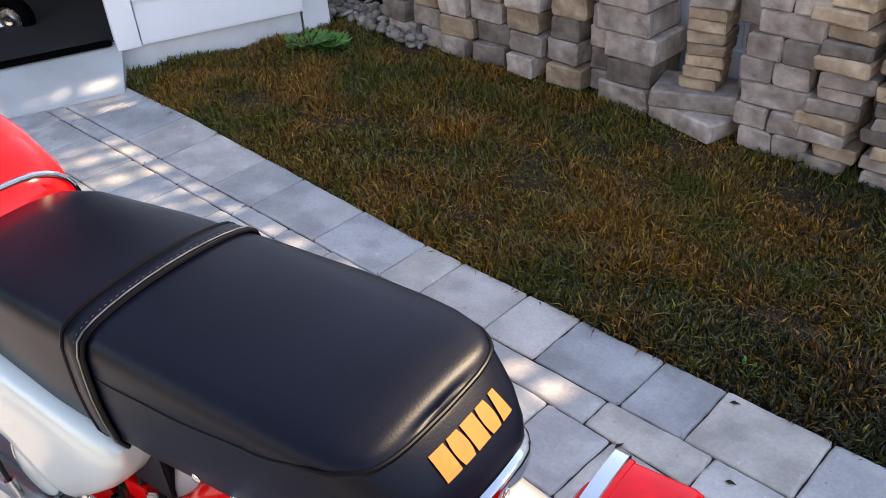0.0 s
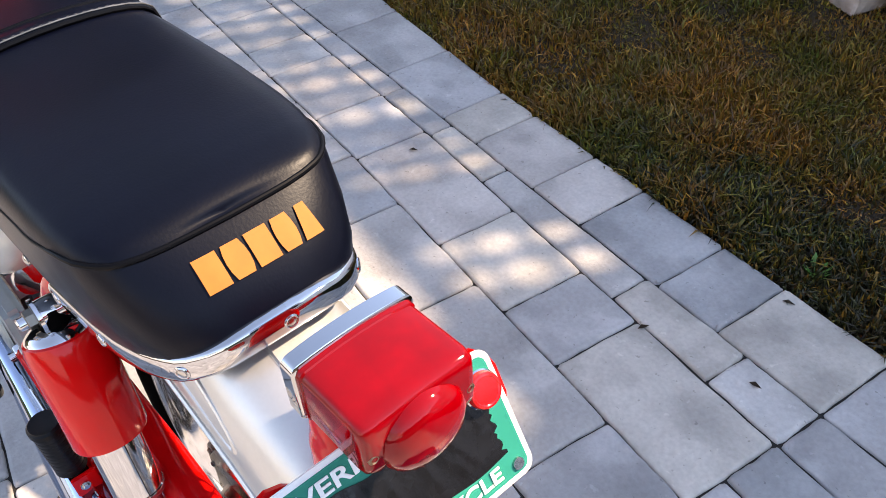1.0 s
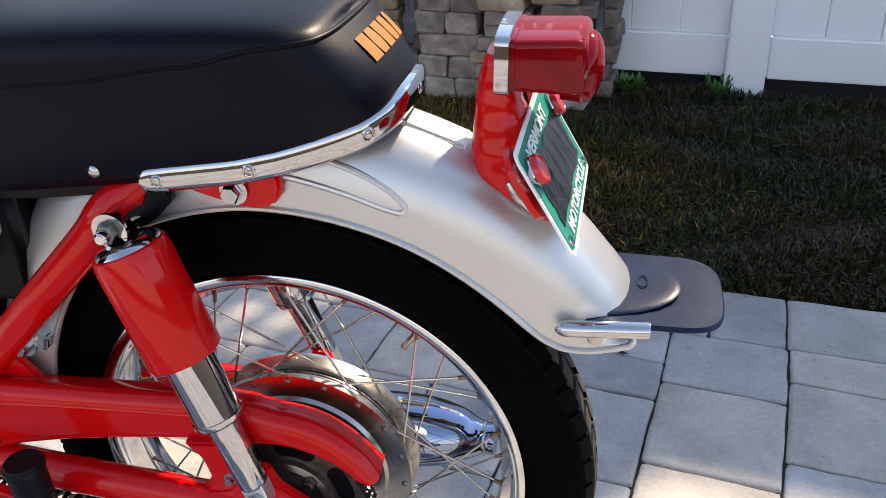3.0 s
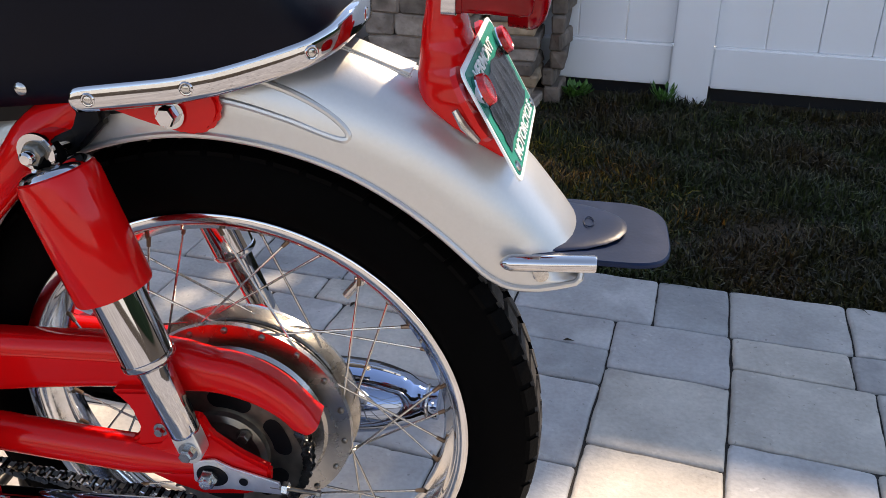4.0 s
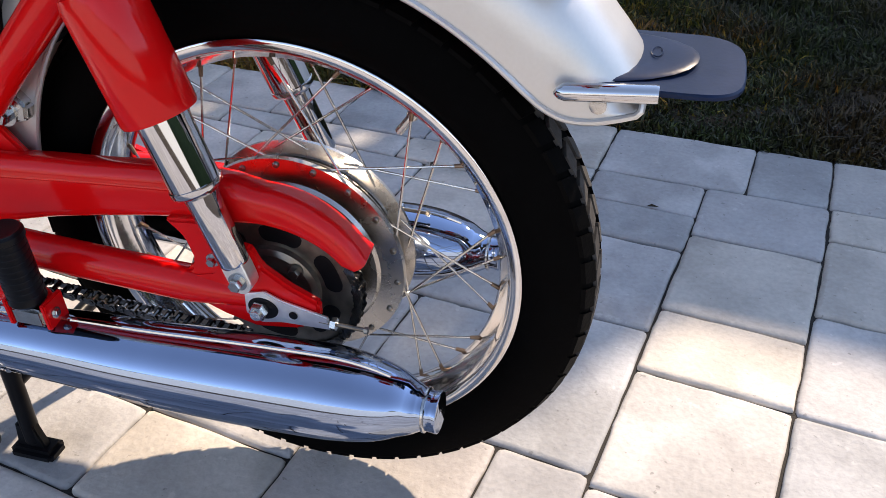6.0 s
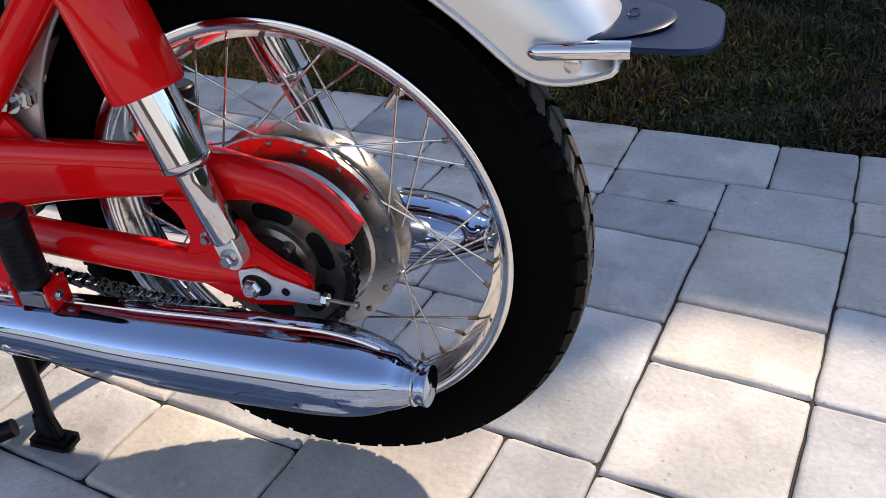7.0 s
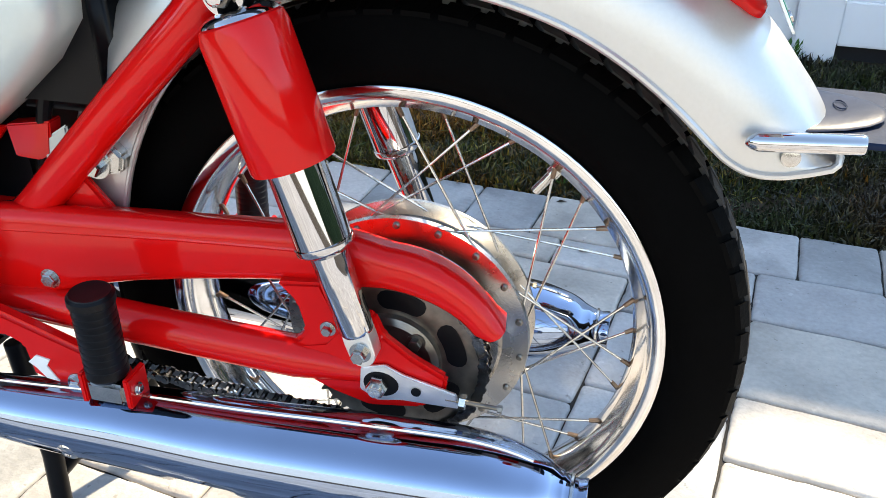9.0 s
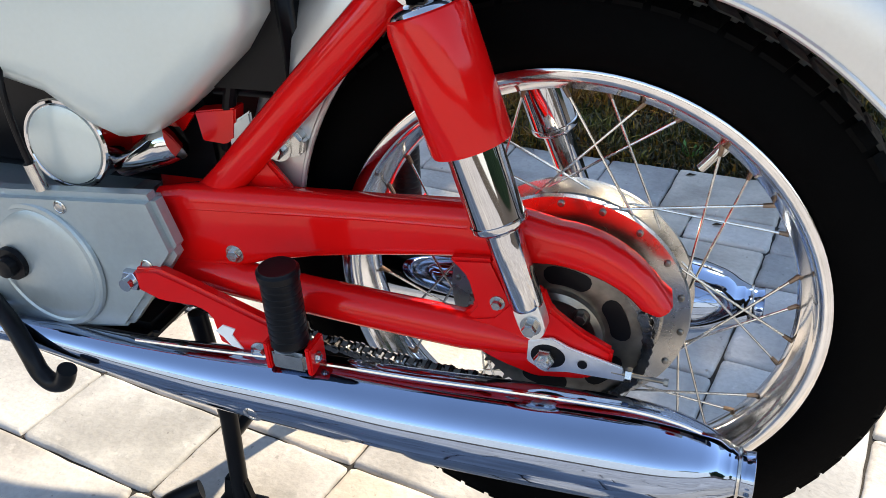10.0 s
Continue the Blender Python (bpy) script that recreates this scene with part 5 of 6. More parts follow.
def plate_rect(hw, hh, r, z, n=5):
    pts = []
    for cx, cy, a0 in ((hw - r, hh - r, 0), (-hw + r, hh - r, 90), (-hw + r, -hh + r, 180), (hw - r, -hh + r, 270)):
        for k in range(n + 1):
            a = radians(a0 + 90 * k / n)
            pts.append(PM @ Vector((cx + r * math.cos(a), cy + r * math.sin(a), z)))
    return pts


bm = B()
rings(bm, [plate_rect(HW, HH, 0.010, -0.001), plate_rect(HW, HH, 0.010, 0.0008)])
plate = part("number_plate", bm, WHITE, bike, "green and white plate with its number taped over", smooth=False)
bm = B()
rings(bm, [plate_rect(HW - 0.0042, HH - 0.0042, 0.007, 0.0004), plate_rect(HW - 0.0042, HH - 0.0042, 0.007, 0.0014)])
part("green_field", bm, GREEN, plate, "green painted field", smooth=False)
bm = B()
r = random.Random(4)
NA, NC = 64, 22
left_, right_ = [0.004 * (r.random() - 0.5) for _ in range(NC + 1)], [0.005 * (r.random() - 0.5) for _ in range(NC + 1)]
folds = [(r.uniform(-0.07, 0.07), r.uniform(0.0018, 0.0045), r.uniform(-0.5, 0.5), r.uniform(0.0003, 0.0011)) for _ in range(26)]
sheet = []
for i in range(NA + 1):
    col = []
    for j in range(NC + 1):
        fa, fc = i / NA, j / NC
        a = -0.0745 + left_[j] * (1 - fa) + (0.149 + right_[j]) * fa
        b = -0.0275 + 0.0012 * math.sin(a * 95) + (0.053 + 0.0012 * math.sin(a * 140 + 1)) * fc
        lift = sum(h * math.exp(-((a - c - k * b) / w) ** 2) for c, w, k, h in folds)
        rim_ = min(1.0, 6 * min(fa, 1 - fa, fc * 0.5, (1 - fc) * 0.5))
        col.append(bm.verts.new(PM @ Vector((a, b, 0.0018 + lift * rim_))))
    sheet.append(col)
for i in range(NA):
    for j in range(NC):
        bm.faces.new((sheet[i][j], sheet[i + 1][j], sheet[i + 1][j + 1], sheet[i][j + 1]))
got = bmesh.ops.extrude_face_region(bm, geom=bm.faces[:])
bmesh.ops.translate(bm, verts=[v for v in got["geom"] if isinstance(v, bmesh.types.BMVert)], vec=PN * 0.0004)
bmesh.ops.recalc_face_normals(bm, faces=bm.faces)
part("black_tape", bm, TAPE, plate, "strip of wrinkled black tape over the number", sharp=60)


def writing(text, size, centre_y, parent, width, shift=0.0):
    cu = bpy.data.curves.new("writing", "FONT")
    cu.body, cu.size, cu.align_x, cu.align_y, cu.extrude, cu.offset = text, size, "CENTER", "CENTER", 0.0004, 0.0003
    tmp = bpy.data.objects.new("tmp", cu)
    scene.collection.objects.link(tmp)
    dg = bpy.context.evaluated_depsgraph_get()
    me = bpy.data.meshes.new_from_object(tmp.evaluated_get(dg))
    bpy.data.objects.remove(tmp)
    xs_ = [v.co.x for v in me.vertices]
    k = width / (max(xs_) - min(xs_))
    me.transform(PM @ Matrix.Translation((shift, centre_y, 0.0022)) @ Matrix.Diagonal((k, 1, 1, 1)))
    me.materials.clear()
    me.materials.append(WHITE)
    ob = new("writing", me)
    ob.parent = parent
    return tagged(ob, "white capitals reading " + text)


writing("VERMONT", 0.0160, 0.0350, plate, 0.108, -0.012)
writing("MOTORCYCLE", 0.0150, -0.0365, plate, 0.130)
for s in (-1, 1):
    bm = B()
    stepped(bm, PM @ Vector((s * 0.080, -0.039, 0.001)), PN, [(0, 0.0048), (0.002, 0.0045)], 16)
    part("plate_bolt", bm, DULL, plate)
for s in (-1, 1):
    bm = B()
    c = PM @ Vector((s * 0.078, 0.026, -0.010))
    rings(bm, [[PM @ Vector((s * a, b, z)) for a, b in ((0.050, -0.004), (0.070, -0.010), (0.084, -0.010), (0.093, -0.004), (0.098, 0.008), (0.0985, 0.030), (0.095, 0.041), (0.087, 0.049), (0.076, 0.052), (0.065, 0.049), (0.056, 0.042), (0.050, 0.030))] for z in (-0.010, -0.005)])
    tab = part("reflector_tab", bm, RED, bike, "red painted reflector bracket", smooth=False)
    bm = B()
    c = PM @ Vector((s * 0.076, 0.026, -0.006))
    stepped(bm, c, PN, [(0, 0.0128), (0.004, 0.0140), (0.0065, 0.0142), (0.0070, 0.0130), (0.0085, 0.0134), (0.0105, 0.0140), (0.0115, 0.0130)], 32)
    part("reflector_cup", bm, CHROME, tab, "chrome reflector rim")
    bm = B()
    stepped(bm, c + PN * 0.0108, PN, [(0, 0.0130), (0.004, 0.0130), (0.0060, 0.0122), (0.0066, 0.0105), (0.0058, 0.0095), (0.0062, 0.004)], 32)
    part("reflector", bm, REFLECT, tab, "round red reflector")
bm = B()
stepped(bm, (0.238, -0.036, 0.690), (0, -1, 0), [(0, 0.006), (0.002, 0.006), (0.003, 0.003)], 6)
tube(bm, [(0.228, -0.040, 0.702), (0.236, -0.043, 0.690), (0.248, -0.040, 0.676)], [0.003, 0.004, 0.003], 8)
part("wing_nut", bm, DULL, bracket, "bright wing nut")

# ---- things about the yard ----
random.seed(11)


def block_mesh(w, d, h, seed):
    """A split-faced stone block: uneven faces and broken edges."""
    r = random.Random(seed)
    bm = B()
    got = bmesh.ops.create_cube(bm, size=1.0)
    for v in got["verts"]:
        v.co = Vector((v.co.x * w + r.uniform(-1, 1) * 0.005, v.co.y * d + r.uniform(-1, 1) * 0.005, (v.co.z + 0.5) * h + r.uniform(-1, 1) * 0.002))
    bmesh.ops.bevel(bm, geom=list(bm.edges), offset=min(0.007, h * 0.15), segments=1, affect="EDGES")
    long_ = [e for e in bm.edges if e.calc_length() > 0.05]
    bmesh.ops.subdivide_edges(bm, edges=long_, cuts=2, use_grid_fill=True)
    for v in bm.verts:
        n_ = noise.noise_vector((v.co.x * 26 + seed * 3.1, v.co.y * 26, v.co.z * 26))
        v.co += Vector((n_.x * 0.006, n_.y * 0.006, n_.z * 0.0022))
    me = bpy.data.meshes.new("block")
    bm.to_mesh(me)
    bm.free()
    return me


CACHE = {}


def stone(parent, u, v, z, w, d, h, turn, mat):
    key = (round(w, 3), round(d, 3), round(h, 3), mat, random.randrange(5))
    if key not in CACHE:
        me = block_mesh(w, d, h, len(CACHE))
        me.materials.append(STONES[mat])
        CACHE[key] = me
    ob = new("block", CACHE[key])
    ob.parent = parent
    ob.matrix_basis = Matrix.Translation((u, v, z)) @ Matrix.Rotation(radians(turn), 4, "Z")
    return ob


def stack(u, v, w, d, h, rows, label, mats=(0,), split=False, jitter=4.0, base=None):
    top = tagged(new("block_stack"), label, "stone stack", "stacks of blocks along the fence")
    top.matrix_basis = UV
    z = 0.0
    for k in range(rows):
        mt = random.choice(mats)
        j = random.uniform(-1, 1) * 0.020
        if split and k % 3 != 2:
            for s in (-1, 1):
                stone(top, u + s * w / 4 + j, v, z, w / 2 - 0.003, d, h, random.uniform(-1, 1) * jitter * 0.5, mt)
        else:
            stone(top, u + j, v + random.uniform(-1, 1) * 0.014, z, w * random.choice((0.82, 0.92, 0.96, 1.02)), d, h * 0.985, random.uniform(-1, 1) * jitter * 1.6, mt)
        z += h
    return top


GREYL, THINL = "stack of weathered grey retaining wall blocks on the grass", "stack of thin tan stone slabs on the grass"
for k, u in enumerate((-2.20, -2.03, -1.86, -1.69, -1.52, -1.35)):
    stack(u, 2.145 + 0.012 * (k % 2), 0.155, 0.17, 0.085, 9, "tall stack of brown grey retaining wall blocks on the grass", (0, 2, 1, 0), jitter=3)
stack(-1.205, 2.18, 0.10, 0.14, 0.08, 8, GREYL, (0, 2))
stack(-1.06, 2.135, 0.20, 0.20, 0.088, 8, "broad stack of grey blocks on the grass", (0, 0, 2), jitter=3)
low = tagged(new("block_stack"), "skewed flat slabs under a short pile of tan stones", "stone stack", "stacks of blocks along the fence")
low.matrix_basis = UV
stone(low, -0.80, 2.09, 0.0, 0.27, 0.19, 0.065, -14, 0)
stone(low, -0.82, 2.11, 0.065, 0.28, 0.18, 0.06, 18, 0)
for k in range(7):
    stone(low, -0.81 + random.uniform(-0.008, 0.008), 2.13, 0.125 + 0.038 * k, 0.125, 0.13, 0.037, random.uniform(-6, 6) + 12, 1)
stone(low, -0.80, 2.13, 0.125 + 0.038 * 7, 0.135, 0.14, 0.045, 15, 0)
stack(-0.66, 2.20, 0.11, 0.11, 0.085, 6, GREYL, (2, 0))
stack(-0.525, 2.10, 0.215, 0.18, 0.074, 9, "stack of paired grey blocks on the grass", (0, 0, 2), split=True, jitter=2.5)
stack(-0.35, 2.09, 0.150, 0.17, 0.044, 12, THINL, (0, 2, 1))
stack(-0.155, 2.10, 0.185, 0.19, 0.042, 19, THINL, (1, 2, 1, 0))
stack(-0.03, 2.19, 0.05, 0.15, 0.06, 13, "narrow stack of dark stones against the fence", (2,))
stack(-0.255, 2.19, 0.06, 0.10, 0.085, 7, GREYL, (2,))

# grass: one mesh of blades


def blades(count, ulo, uhi, vlo, vhi, hmin, hmax, seed):
    r = np.random.default_rng(seed)
    u = r.uniform(ulo, uhi, count)
    v = r.uniform(vlo, vhi, count)
    v = v + np.clip((-1.0 - u) / 1.3, 0, 1) * 0.065 * np.clip(1 - (v - EDGE), 0, 1)
    cl = np.sin(u * 9.1 + 2.2 * np.sin(v * 7.3)) * np.sin(v * 11.7 + 1.4 * np.sin(u * 6.1))
    h = r.uniform(hmin, hmax, count) * (0.85 + 0.45 * cl)
    w = r.uniform(0.0016, 0.0044, count)
    a = r.uniform(0, 2 * np.pi, count)
    tilt = r.normal(0.0, 0.75, count)
    b = r.uniform(0, 2 * np.pi, count)
    c, s = math.cos(PHI), math.sin(PHI)
    x, y = u * c - v * s, u * s + v * c
    lx, ly = np.cos(b) * tilt * h, np.sin(b) * tilt * h
    wx, wy = np.cos(a) * w, np.sin(a) * w
    z0 = np.full(count, -0.012)
    p = np.empty((count, 5, 3))
    p[:, 0] = np.stack([x - wx, y - wy, z0], 1)
    p[:, 1] = np.stack([x + wx, y + wy, z0], 1)
    p[:, 2] = np.stack([x + lx * 0.4 + wx * 0.8, y + ly * 0.4 + wy * 0.8, z0 + h * 0.6], 1)
    p[:, 3] = np.stack([x + lx * 0.4 - wx * 0.8, y + ly * 0.4 - wy * 0.8, z0 + h * 0.6], 1)
    p[:, 4] = np.stack([x + lx, y + ly, z0 + h * (1.05 - 0.25 * np.minimum(1, np.abs(tilt)))], 1)
    return p


sets = [blades(140000, -2.98, 1.9, EDGE + 0.015, 2.26, 0.018, 0.050, 1), blades(9000, -2.98, 1.9, EDGE - 0.004, EDGE + 0.06, 0.012, 0.034, 2),
        blades(11000, 0.2, 2.4, EDGE + 0.02, 2.25, 0.03, 0.060, 3), blades(52000, -0.9, 1.5, EDGE + 0.01, 1.75, 0.016, 0.044, 4)]
pts = np.concatenate(sets)
along = pts[:, 0, 0]
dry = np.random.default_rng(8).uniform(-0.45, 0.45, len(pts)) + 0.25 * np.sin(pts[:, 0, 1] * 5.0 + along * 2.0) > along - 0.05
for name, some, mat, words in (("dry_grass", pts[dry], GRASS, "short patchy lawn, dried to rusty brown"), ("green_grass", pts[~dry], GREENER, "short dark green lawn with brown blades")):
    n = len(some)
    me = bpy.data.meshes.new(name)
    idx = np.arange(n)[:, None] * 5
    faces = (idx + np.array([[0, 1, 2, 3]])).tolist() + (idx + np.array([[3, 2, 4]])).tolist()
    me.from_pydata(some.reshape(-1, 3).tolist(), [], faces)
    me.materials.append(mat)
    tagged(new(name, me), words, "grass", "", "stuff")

# river stones beside the house
r = random.Random(3)
bm = B()
for k in range(430):
    u, v = r.uniform(-2.95, -2.05), r.uniform(1.98, FENCE_V - 0.07)
    if v < 2.02 + 0.25 * max(0, (-2.3 - u)) and u > -2.6:
        continue
    m = UV @ Matrix.Translation((u, v, 0.008 + 0.040 * r.random())) @ Euler((r.uniform(-0.4, 0.4), r.uniform(-0.4, 0.4), r.uniform(0, 6.3))).to_matrix().to_4x4()
    m = m @ Matrix.Diagonal((r.uniform(0.014, 0.034), r.uniform(0.012, 0.024), r.uniform(0.010, 0.020), 1))
    got = bmesh.ops.create_icosphere(bm, subdivisions=2, radius=1.0, matrix=m)
part("river_stones", bm, PEBBLE, None, "bed of rounded grey and tan river stones beside the garage")
tagged(bpy.data.objects["river_stones"], "", "stones", "", "stuff")


# small weeds
def weed(at, size, leaves, seed, label, wide=0.6):
    r = random.Random(seed)
    bm = B()
    stem = B()
    for k in range(leaves):
        a = r.uniform(0, 6.28)
        ln = size * r.uniform(0.5, 1.0)
        tip_ = Vector((math.cos(a) * ln * wide, math.sin(a) * ln * wide, ln * r.uniform(0.35, 1.1) * (1.25 - wide)))
        rod(stem, (0, 0, 0), tip_, 0.0012, 5)
        s_, u_ = axes_for(tip_)
        lw = min(0.026 if wide > 0.5 else 0.015, size * r.uniform(0.16, 0.28))
        d = tip_.normalized() * lw * 1.4
        tipv = [tip_ - d * 0.4, tip_ + s_ * lw * 0.5 + d * 0.2, tip_ + d + u_ * lw * 0.3, tip_ - s_ * lw * 0.5 + d * 0.2]
        bm.faces.new([bm.verts.new(p) for p in tipv])
    top = thing("weed", label, "plant")
    part("stem", stem, LEAF, top)
    part("leaves", bm, LEAF, top, "small fresh green leaves", smooth=False)
    top.matrix_basis = Matrix.Translation(at)
    return top


weed(uv(-2.48, 1.80, 0.0), 0.10, 150, 1, "low bright green weed beside the foundation", 0.95)
weed(uv(-2.38, 1.85, 0.0), 0.085, 120, 4, "low bright green weed beside the foundation", 0.95)
weed(uv(0.335, 2.22, 0.0), 0.10, 26, 2, "small green weed at the foot of the fence post", 0.45)
weed(uv(0.03, 2.22, 0.0), 0.075, 40, 3, "small green weed at the foot of the fence")
weed(uv(0.06, 2.24, 0.0), 0.06, 22, 5, "small green weed at the foot of the fence")
weed(uv(-0.10, 1.09, -0.01), 0.04, 14, 6, "tiny green weed at the paving edge")

# the cart wheel in the garage
cw = thing("cart_wheel", "small pneumatic cart wheel with a grey hub, in the dark garage", "wheel")
CWC = uv(-3.60, 1.02, 0.135)
bm = B()
lathe(bm, (0, 0, 0), [(0.075, -0.03), (0.10, -0.042), (0.13, -0.036), (0.142, 0.0), (0.13, 0.036), (0.10, 0.042), (0.075, 0.03)], 40)
part("tyre", bm, RUBBER, cw)
bm = B()
lathe(bm, (0, 0, 0), [(0.012, -0.030), (0.03, -0.034), (0.04, -0.022), (0.062, -0.020), (0.078, -0.034), (0.080, 0.03), (0.012, 0.03)], 32)
part("hub", bm, ALLOY, cw, "grey steel hub")
cw.matrix_basis = Matrix.Translation(CWC) @ Matrix.Rotation(PHI + radians(40), 4, "Z") @ Matrix.Scale(0.76, 4)

# fallen leaves and twigs on the paving
for k, (u, v, a) in enumerate(((-0.075, 0.985, 20), (-0.19, 0.735, 70), (0.02, 0.79, 10), (-0.93, 0.70, 35), (0.255, 0.725, 5))):
    bm = B()
    bm.faces.new([bm.verts.new(p) for p in ((-0.012, 0, 0), (-0.003, 0.006, 0.003), (0.012, 0.001, 0.001), (-0.002, -0.005, 0.004))])
    lf = part("fallen_leaf", bm, SOIL, None, "tiny curled brown leaf on the paving", smooth=False)
    tagged(lf, "", "leaf", "fallen leaves")
    lf.matrix_basis = UV @ Matrix.Translation((u, v, 0.002)) @ Matrix.Rotation(radians(a), 4, "Z")

# ---- paving, stone by stone ----
bm = B()
box(bm, (-3.30, -3.2, -0.10), (3.0, EDGE - 0.015, -0.0070), m=UV)
slope = [uv(-3.30, EDGE - 0.02), uv(-1.0, EDGE - 0.02), uv(-2.3, EDGE + 0.050), uv(-3.30, EDGE + 0.050)]
rings(bm, [[p + Vector((0, 0, z)) for p in slope] for z in (-0.10, -0.0080)])
pavement = part("pavement", bm, SAND, None, "paved drive of grey and buff concrete stones", smooth=False)
tagged(pavement, "", "pavement", "", "structure")
r = random.Random(21)
TONES = [(0.325, 0.325, 0.325), (0.375, 0.36, 0.35), (0.435, 0.395, 0.365), (0.40, 0.38, 0.36), (0.445, 0.405, 0.36), (0.355, 0.345, 0.34)]
PMATS = [material("paver_tone", c, 0.86, spread=0.20, scale=8, bump=0.35, bump_scale=120, speckle=0.55, other=tuple(q * 1.2 for q in c), by_object=0.07) for c in TONES]


TURN = 0.035                             # the field's courses lean against the row along the lawn


def warp(u, v):
    """Leans the field of stones below the row along the lawn."""
    k = min(1.0, max(0.0, (0.80 - v) / 0.06))
    across, deep = min(max(u - 0.335, -1.35), 0.5), v - 0.72
    return u + k * TURN * max(deep, -1.1), v - k * TURN * across


def paver_mesh(corners, seed):
    """A tumbled stone on four corners: worn edges, a slightly uneven face."""
    q = random.Random(seed)
    bm = B()
    cx, cy = sum(p[0] for p in corners) / 4, sum(p[1] for p in corners) / 4
    rim_ = []
    for k in range(4):
        (ax, ay), (bx, by) = corners[k], corners[(k + 1) % 4]
        ln = math.hypot(bx - ax, by - ay)
        ex, ey = (bx - ax) / ln, (by - ay) / ln
        cut = q.uniform(0.005, 0.011)
        stops = [cut * 0.35, cut] + [ln * f for f in (0.17, 0.3, 0.42, 0.5, 0.58, 0.7, 0.83)] + [ln - cut, ln - cut * 0.35]
        bow, phase = q.uniform(-0.0012, 0.0008), q.uniform(0, 6.28)
        for n, d in enumerate(stops):
            wob = q.uniform(-0.0006, 0.0012) + bow * math.sin(math.pi * d / ln) + 0.0006 * math.sin(phase + 9 * d / ln)
            if n in (0, 10):
                wob += cut * 0.22
            rim_.append((ax - cx, ay - cy, ex, ey, ln, d, wob))
    n_ = len(rim_)
    rows = []
    for inset, z, noise_ in ((0.0002, -0.04, 0.0), (0.0002, -0.0070, 0.0010), (0.0014, -0.0032, 0.0008), (0.0040, -0.0011, 0.0004), (0.0085, 0.0, 0.0)):
        ring_ = []
        for x, y, ex, ey, ln, d, wob in rim_:
            along, off = inset + d * (1 - 2 * inset / ln), wob + inset
            ring_.append(bm.verts.new((x + ex * along - ey * off, y + ey * along + ex * off, z + q.uniform(-1, 1) * noise_)))
        rows.append(ring_)
    for a, b in zip(rows, rows[1:]):
        for k in range(n_):
            bm.faces.new((a[k], a[(k + 1) % n_], b[(k + 1) % n_], b[k]))
    for f in bm.faces:
        f.smooth = True
    bm.faces.new(rows[-1])
    me = bpy.data.meshes.new("paver")
    bm.to_mesh(me)
    bm.free()
    return me, (cx, cy)


SEEDS = itertools.count()


def lay(u0, u1, v0, v1, joined=None, swing=(0.0, 0.0)):
    g = 0.0010
    corners = [warp(u, v) for u, v in ((u0 + g, v0 + g), (u1 - g, v0 + g), (u1 - g, v1 + swing[1] - g), (u0 + g, v1 + swing[0] - g))]
    me, (cx, cy) = paver_mesh(corners, next(SEEDS))
    me.materials.append(PMATS[r.randrange(len(TONES))])
    m = UV @ Matrix.Translation((cx, cy, r.uniform(-0.0014, 0.0014))) @ Euler((r.gauss(0, 0.003), r.gauss(0, 0.003), r.gauss(0, 0.002))).to_matrix().to_4x4()
    if joined is not None:
        k0 = len(joined.verts)
        joined.from_mesh(me)
        joined.verts.ensure_lookup_table()
        bmesh.ops.transform(joined, matrix=m, verts=joined.verts[k0:])
        return
    ob = new("paver", me)
    ob.parent = pavement
    ob.matrix_basis = m


def course(v0, v1, joints, joined=None):
    for a, b in zip(joints, joints[1:]):
        lay(a, b, v0, v1, joined, (widen(a), widen(b)) if v1 == EDGE else (0.0, 0.0))


def run_joints(lo, hi, sizes=(0.15, 0.21, 0.225, 0.30)):
    out = [lo]
    while out[-1] < hi - 0.10:
        out.append(min(hi, out[-1] + r.choice(sizes)))
        if hi - out[-1] < 0.09:
            out[-1] = hi
    return out


L, R = -3.12, 1.60
course(INNER, EDGE, run_joints(L, -1.005)[:-1] + [-1.005, -0.866, -0.645, -0.487, -0.257, -0.105, 0.122, 0.406, 0.552, 0.78, 0.93, 1.22, 1.44, R])
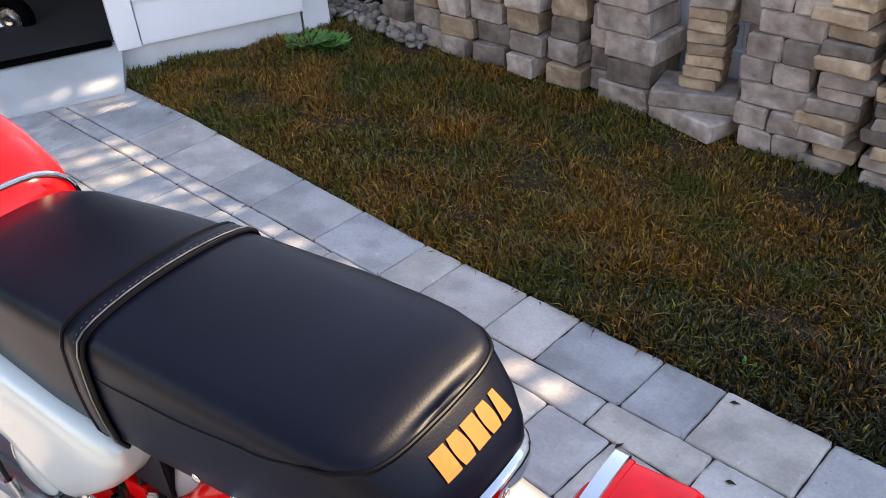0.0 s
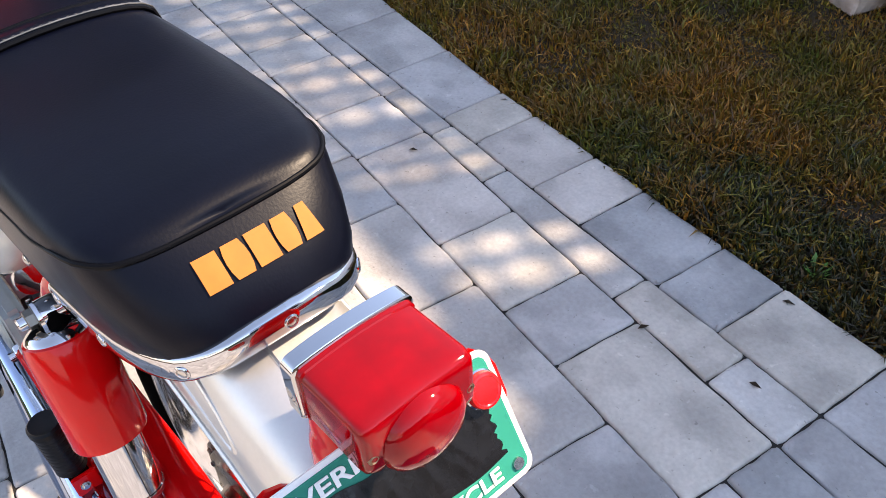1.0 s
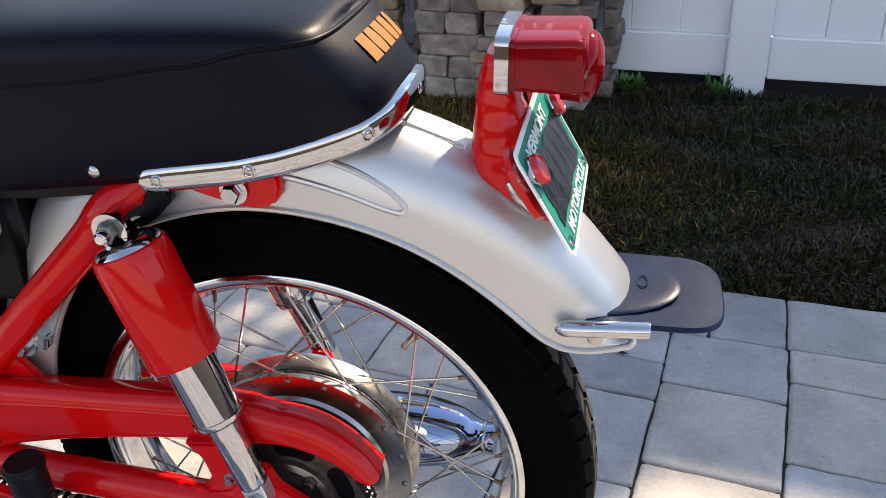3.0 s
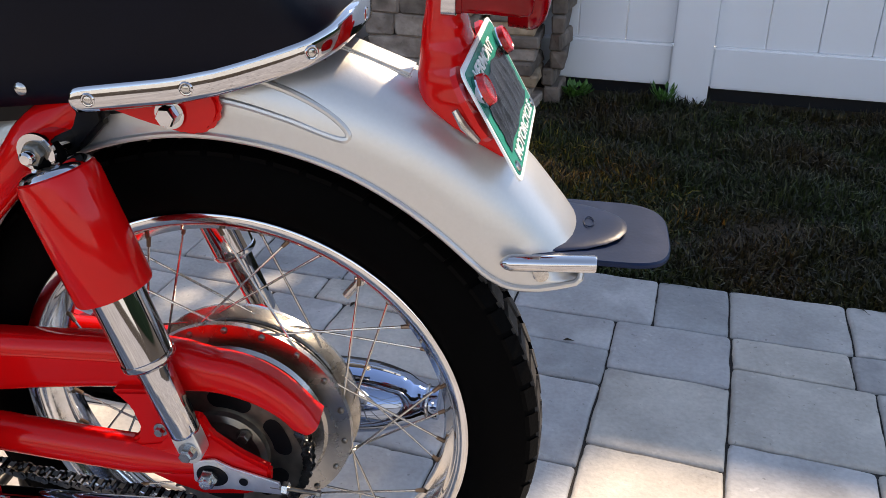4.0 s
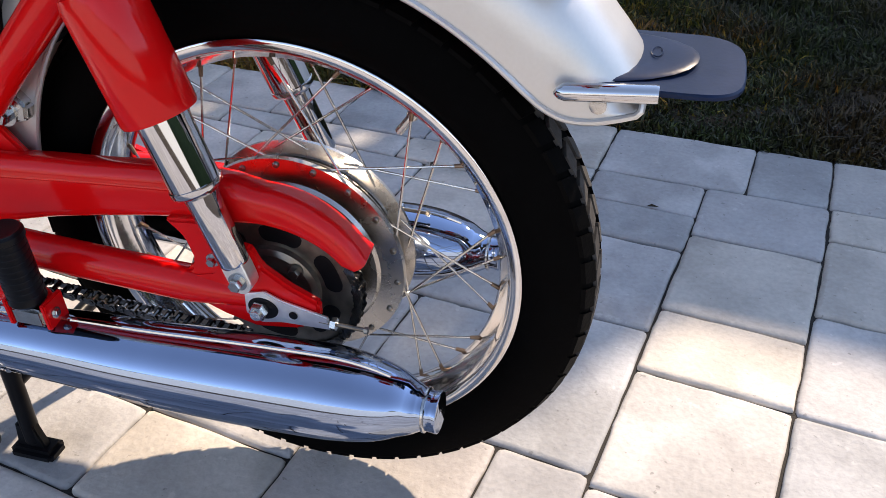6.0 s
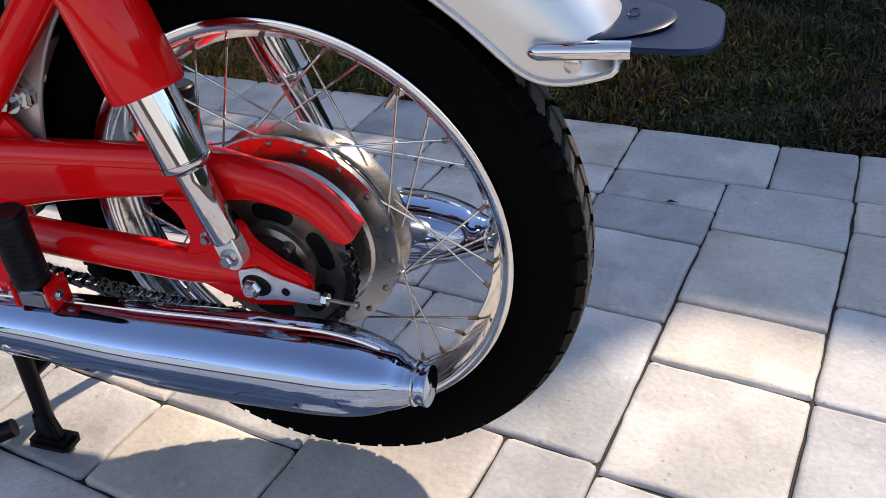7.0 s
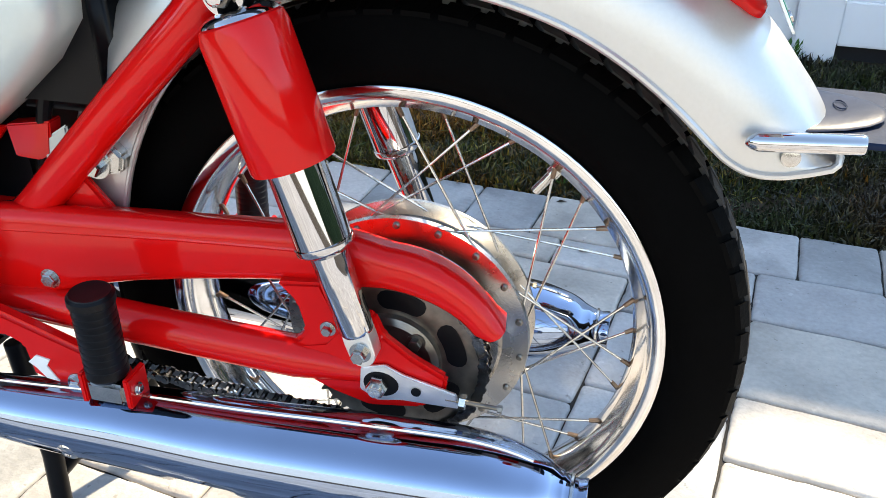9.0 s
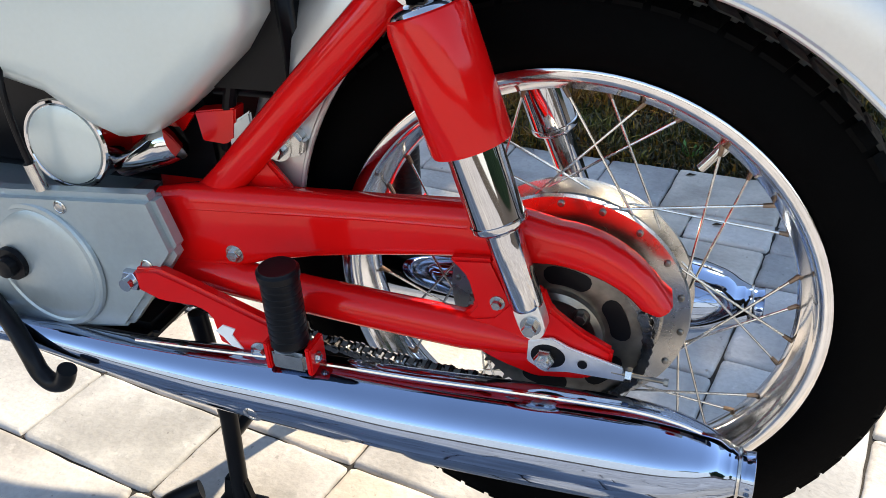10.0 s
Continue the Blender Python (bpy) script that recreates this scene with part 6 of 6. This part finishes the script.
# left of the long joint at 0.335
course(0.722, INNER, run_joints(L, -1.19, (0.21, 0.30))[:-1] + [-1.19, -0.962, -0.735, -0.283, -0.036, 0.122, 0.335])
course(0.532, 0.722, run_joints(L, -1.47)[:-1] + [-1.47, -1.20, -0.985, -0.61, -0.375, -0.212, 0.118])
course(0.610, 0.722, [0.118, 0.335])
course(0.385, 0.610, [0.118, 0.335])
course(0.335, 0.532, run_joints(L, -0.78)[:-1] + [-0.78, -0.47, -0.066, 0.118])
course(0.085, 0.385, [0.118, 0.335])
course(0.145, 0.335, run_joints(L, -0.50)[:-1] + [-0.50, -0.20, -0.03, 0.118])
course(-0.045, 0.145, run_joints(L, -1.06, (0.21, 0.30))[:-1] + [-1.06, -0.745, -0.51, -0.272, -0.035])
course(0.085, 0.145, [-0.035, 0.118])
course(-0.205, -0.045, run_joints(L, -1.04)[:-1] + [-1.04, -0.745, -0.49, -0.272, -0.035])
course(-0.145, 0.085, [-0.035, 0.208, 0.335])
course(-0.205, -0.145, [-0.035, 0.16, 0.335])
# between the two long joints
course(0.668, INNER, [0.335, 0.556])
course(0.446, 0.668, [0.335, 0.556])
course(0.298, 0.446, [0.335, 0.556])
course(0.070, 0.298, [0.335, 0.556])
course(-0.205, 0.070, [0.335, 0.556])
# beyond them
course(0.735, INNER, [0.556, 0.77] + run_joints(0.77, R)[1:])
course(0.518, 0.735, [0.556, 0.80] + run_joints(0.80, R)[1:])
course(0.292, 0.518, [0.556, 0.78] + run_joints(0.78, R)[1:])
course(0.070, 0.292, [0.556, 0.83] + run_joints(0.83, R)[1:])
course(-0.205, 0.070, [0.556, 0.76] + run_joints(0.76, R)[1:])
course(-0.35, -0.205, run_joints(L, R))
joined = B()
v = -0.35
while v > -3.1:
    d = r.choice((0.15, 0.21, 0.225))
    course(v - d, v, run_joints(L, R + 1.2), joined)
    v -= d
for v0, v1 in ((INNER, EDGE), (0.60, INNER), (0.39, 0.60), (0.17, 0.39), (0.02, 0.17), (-0.205, 0.02), (-0.35, -0.205)):
    course(v0, v1, run_joints(R, R + 1.2), joined)
me = bpy.data.meshes.new("far_pavers")
joined.to_mesh(me)
joined.free()
me.materials.append(PMATS[1])
far = new("far_pavers", me)
far.parent = pavement
tagged(far, "paving stones farther off", "", "", "stuff")
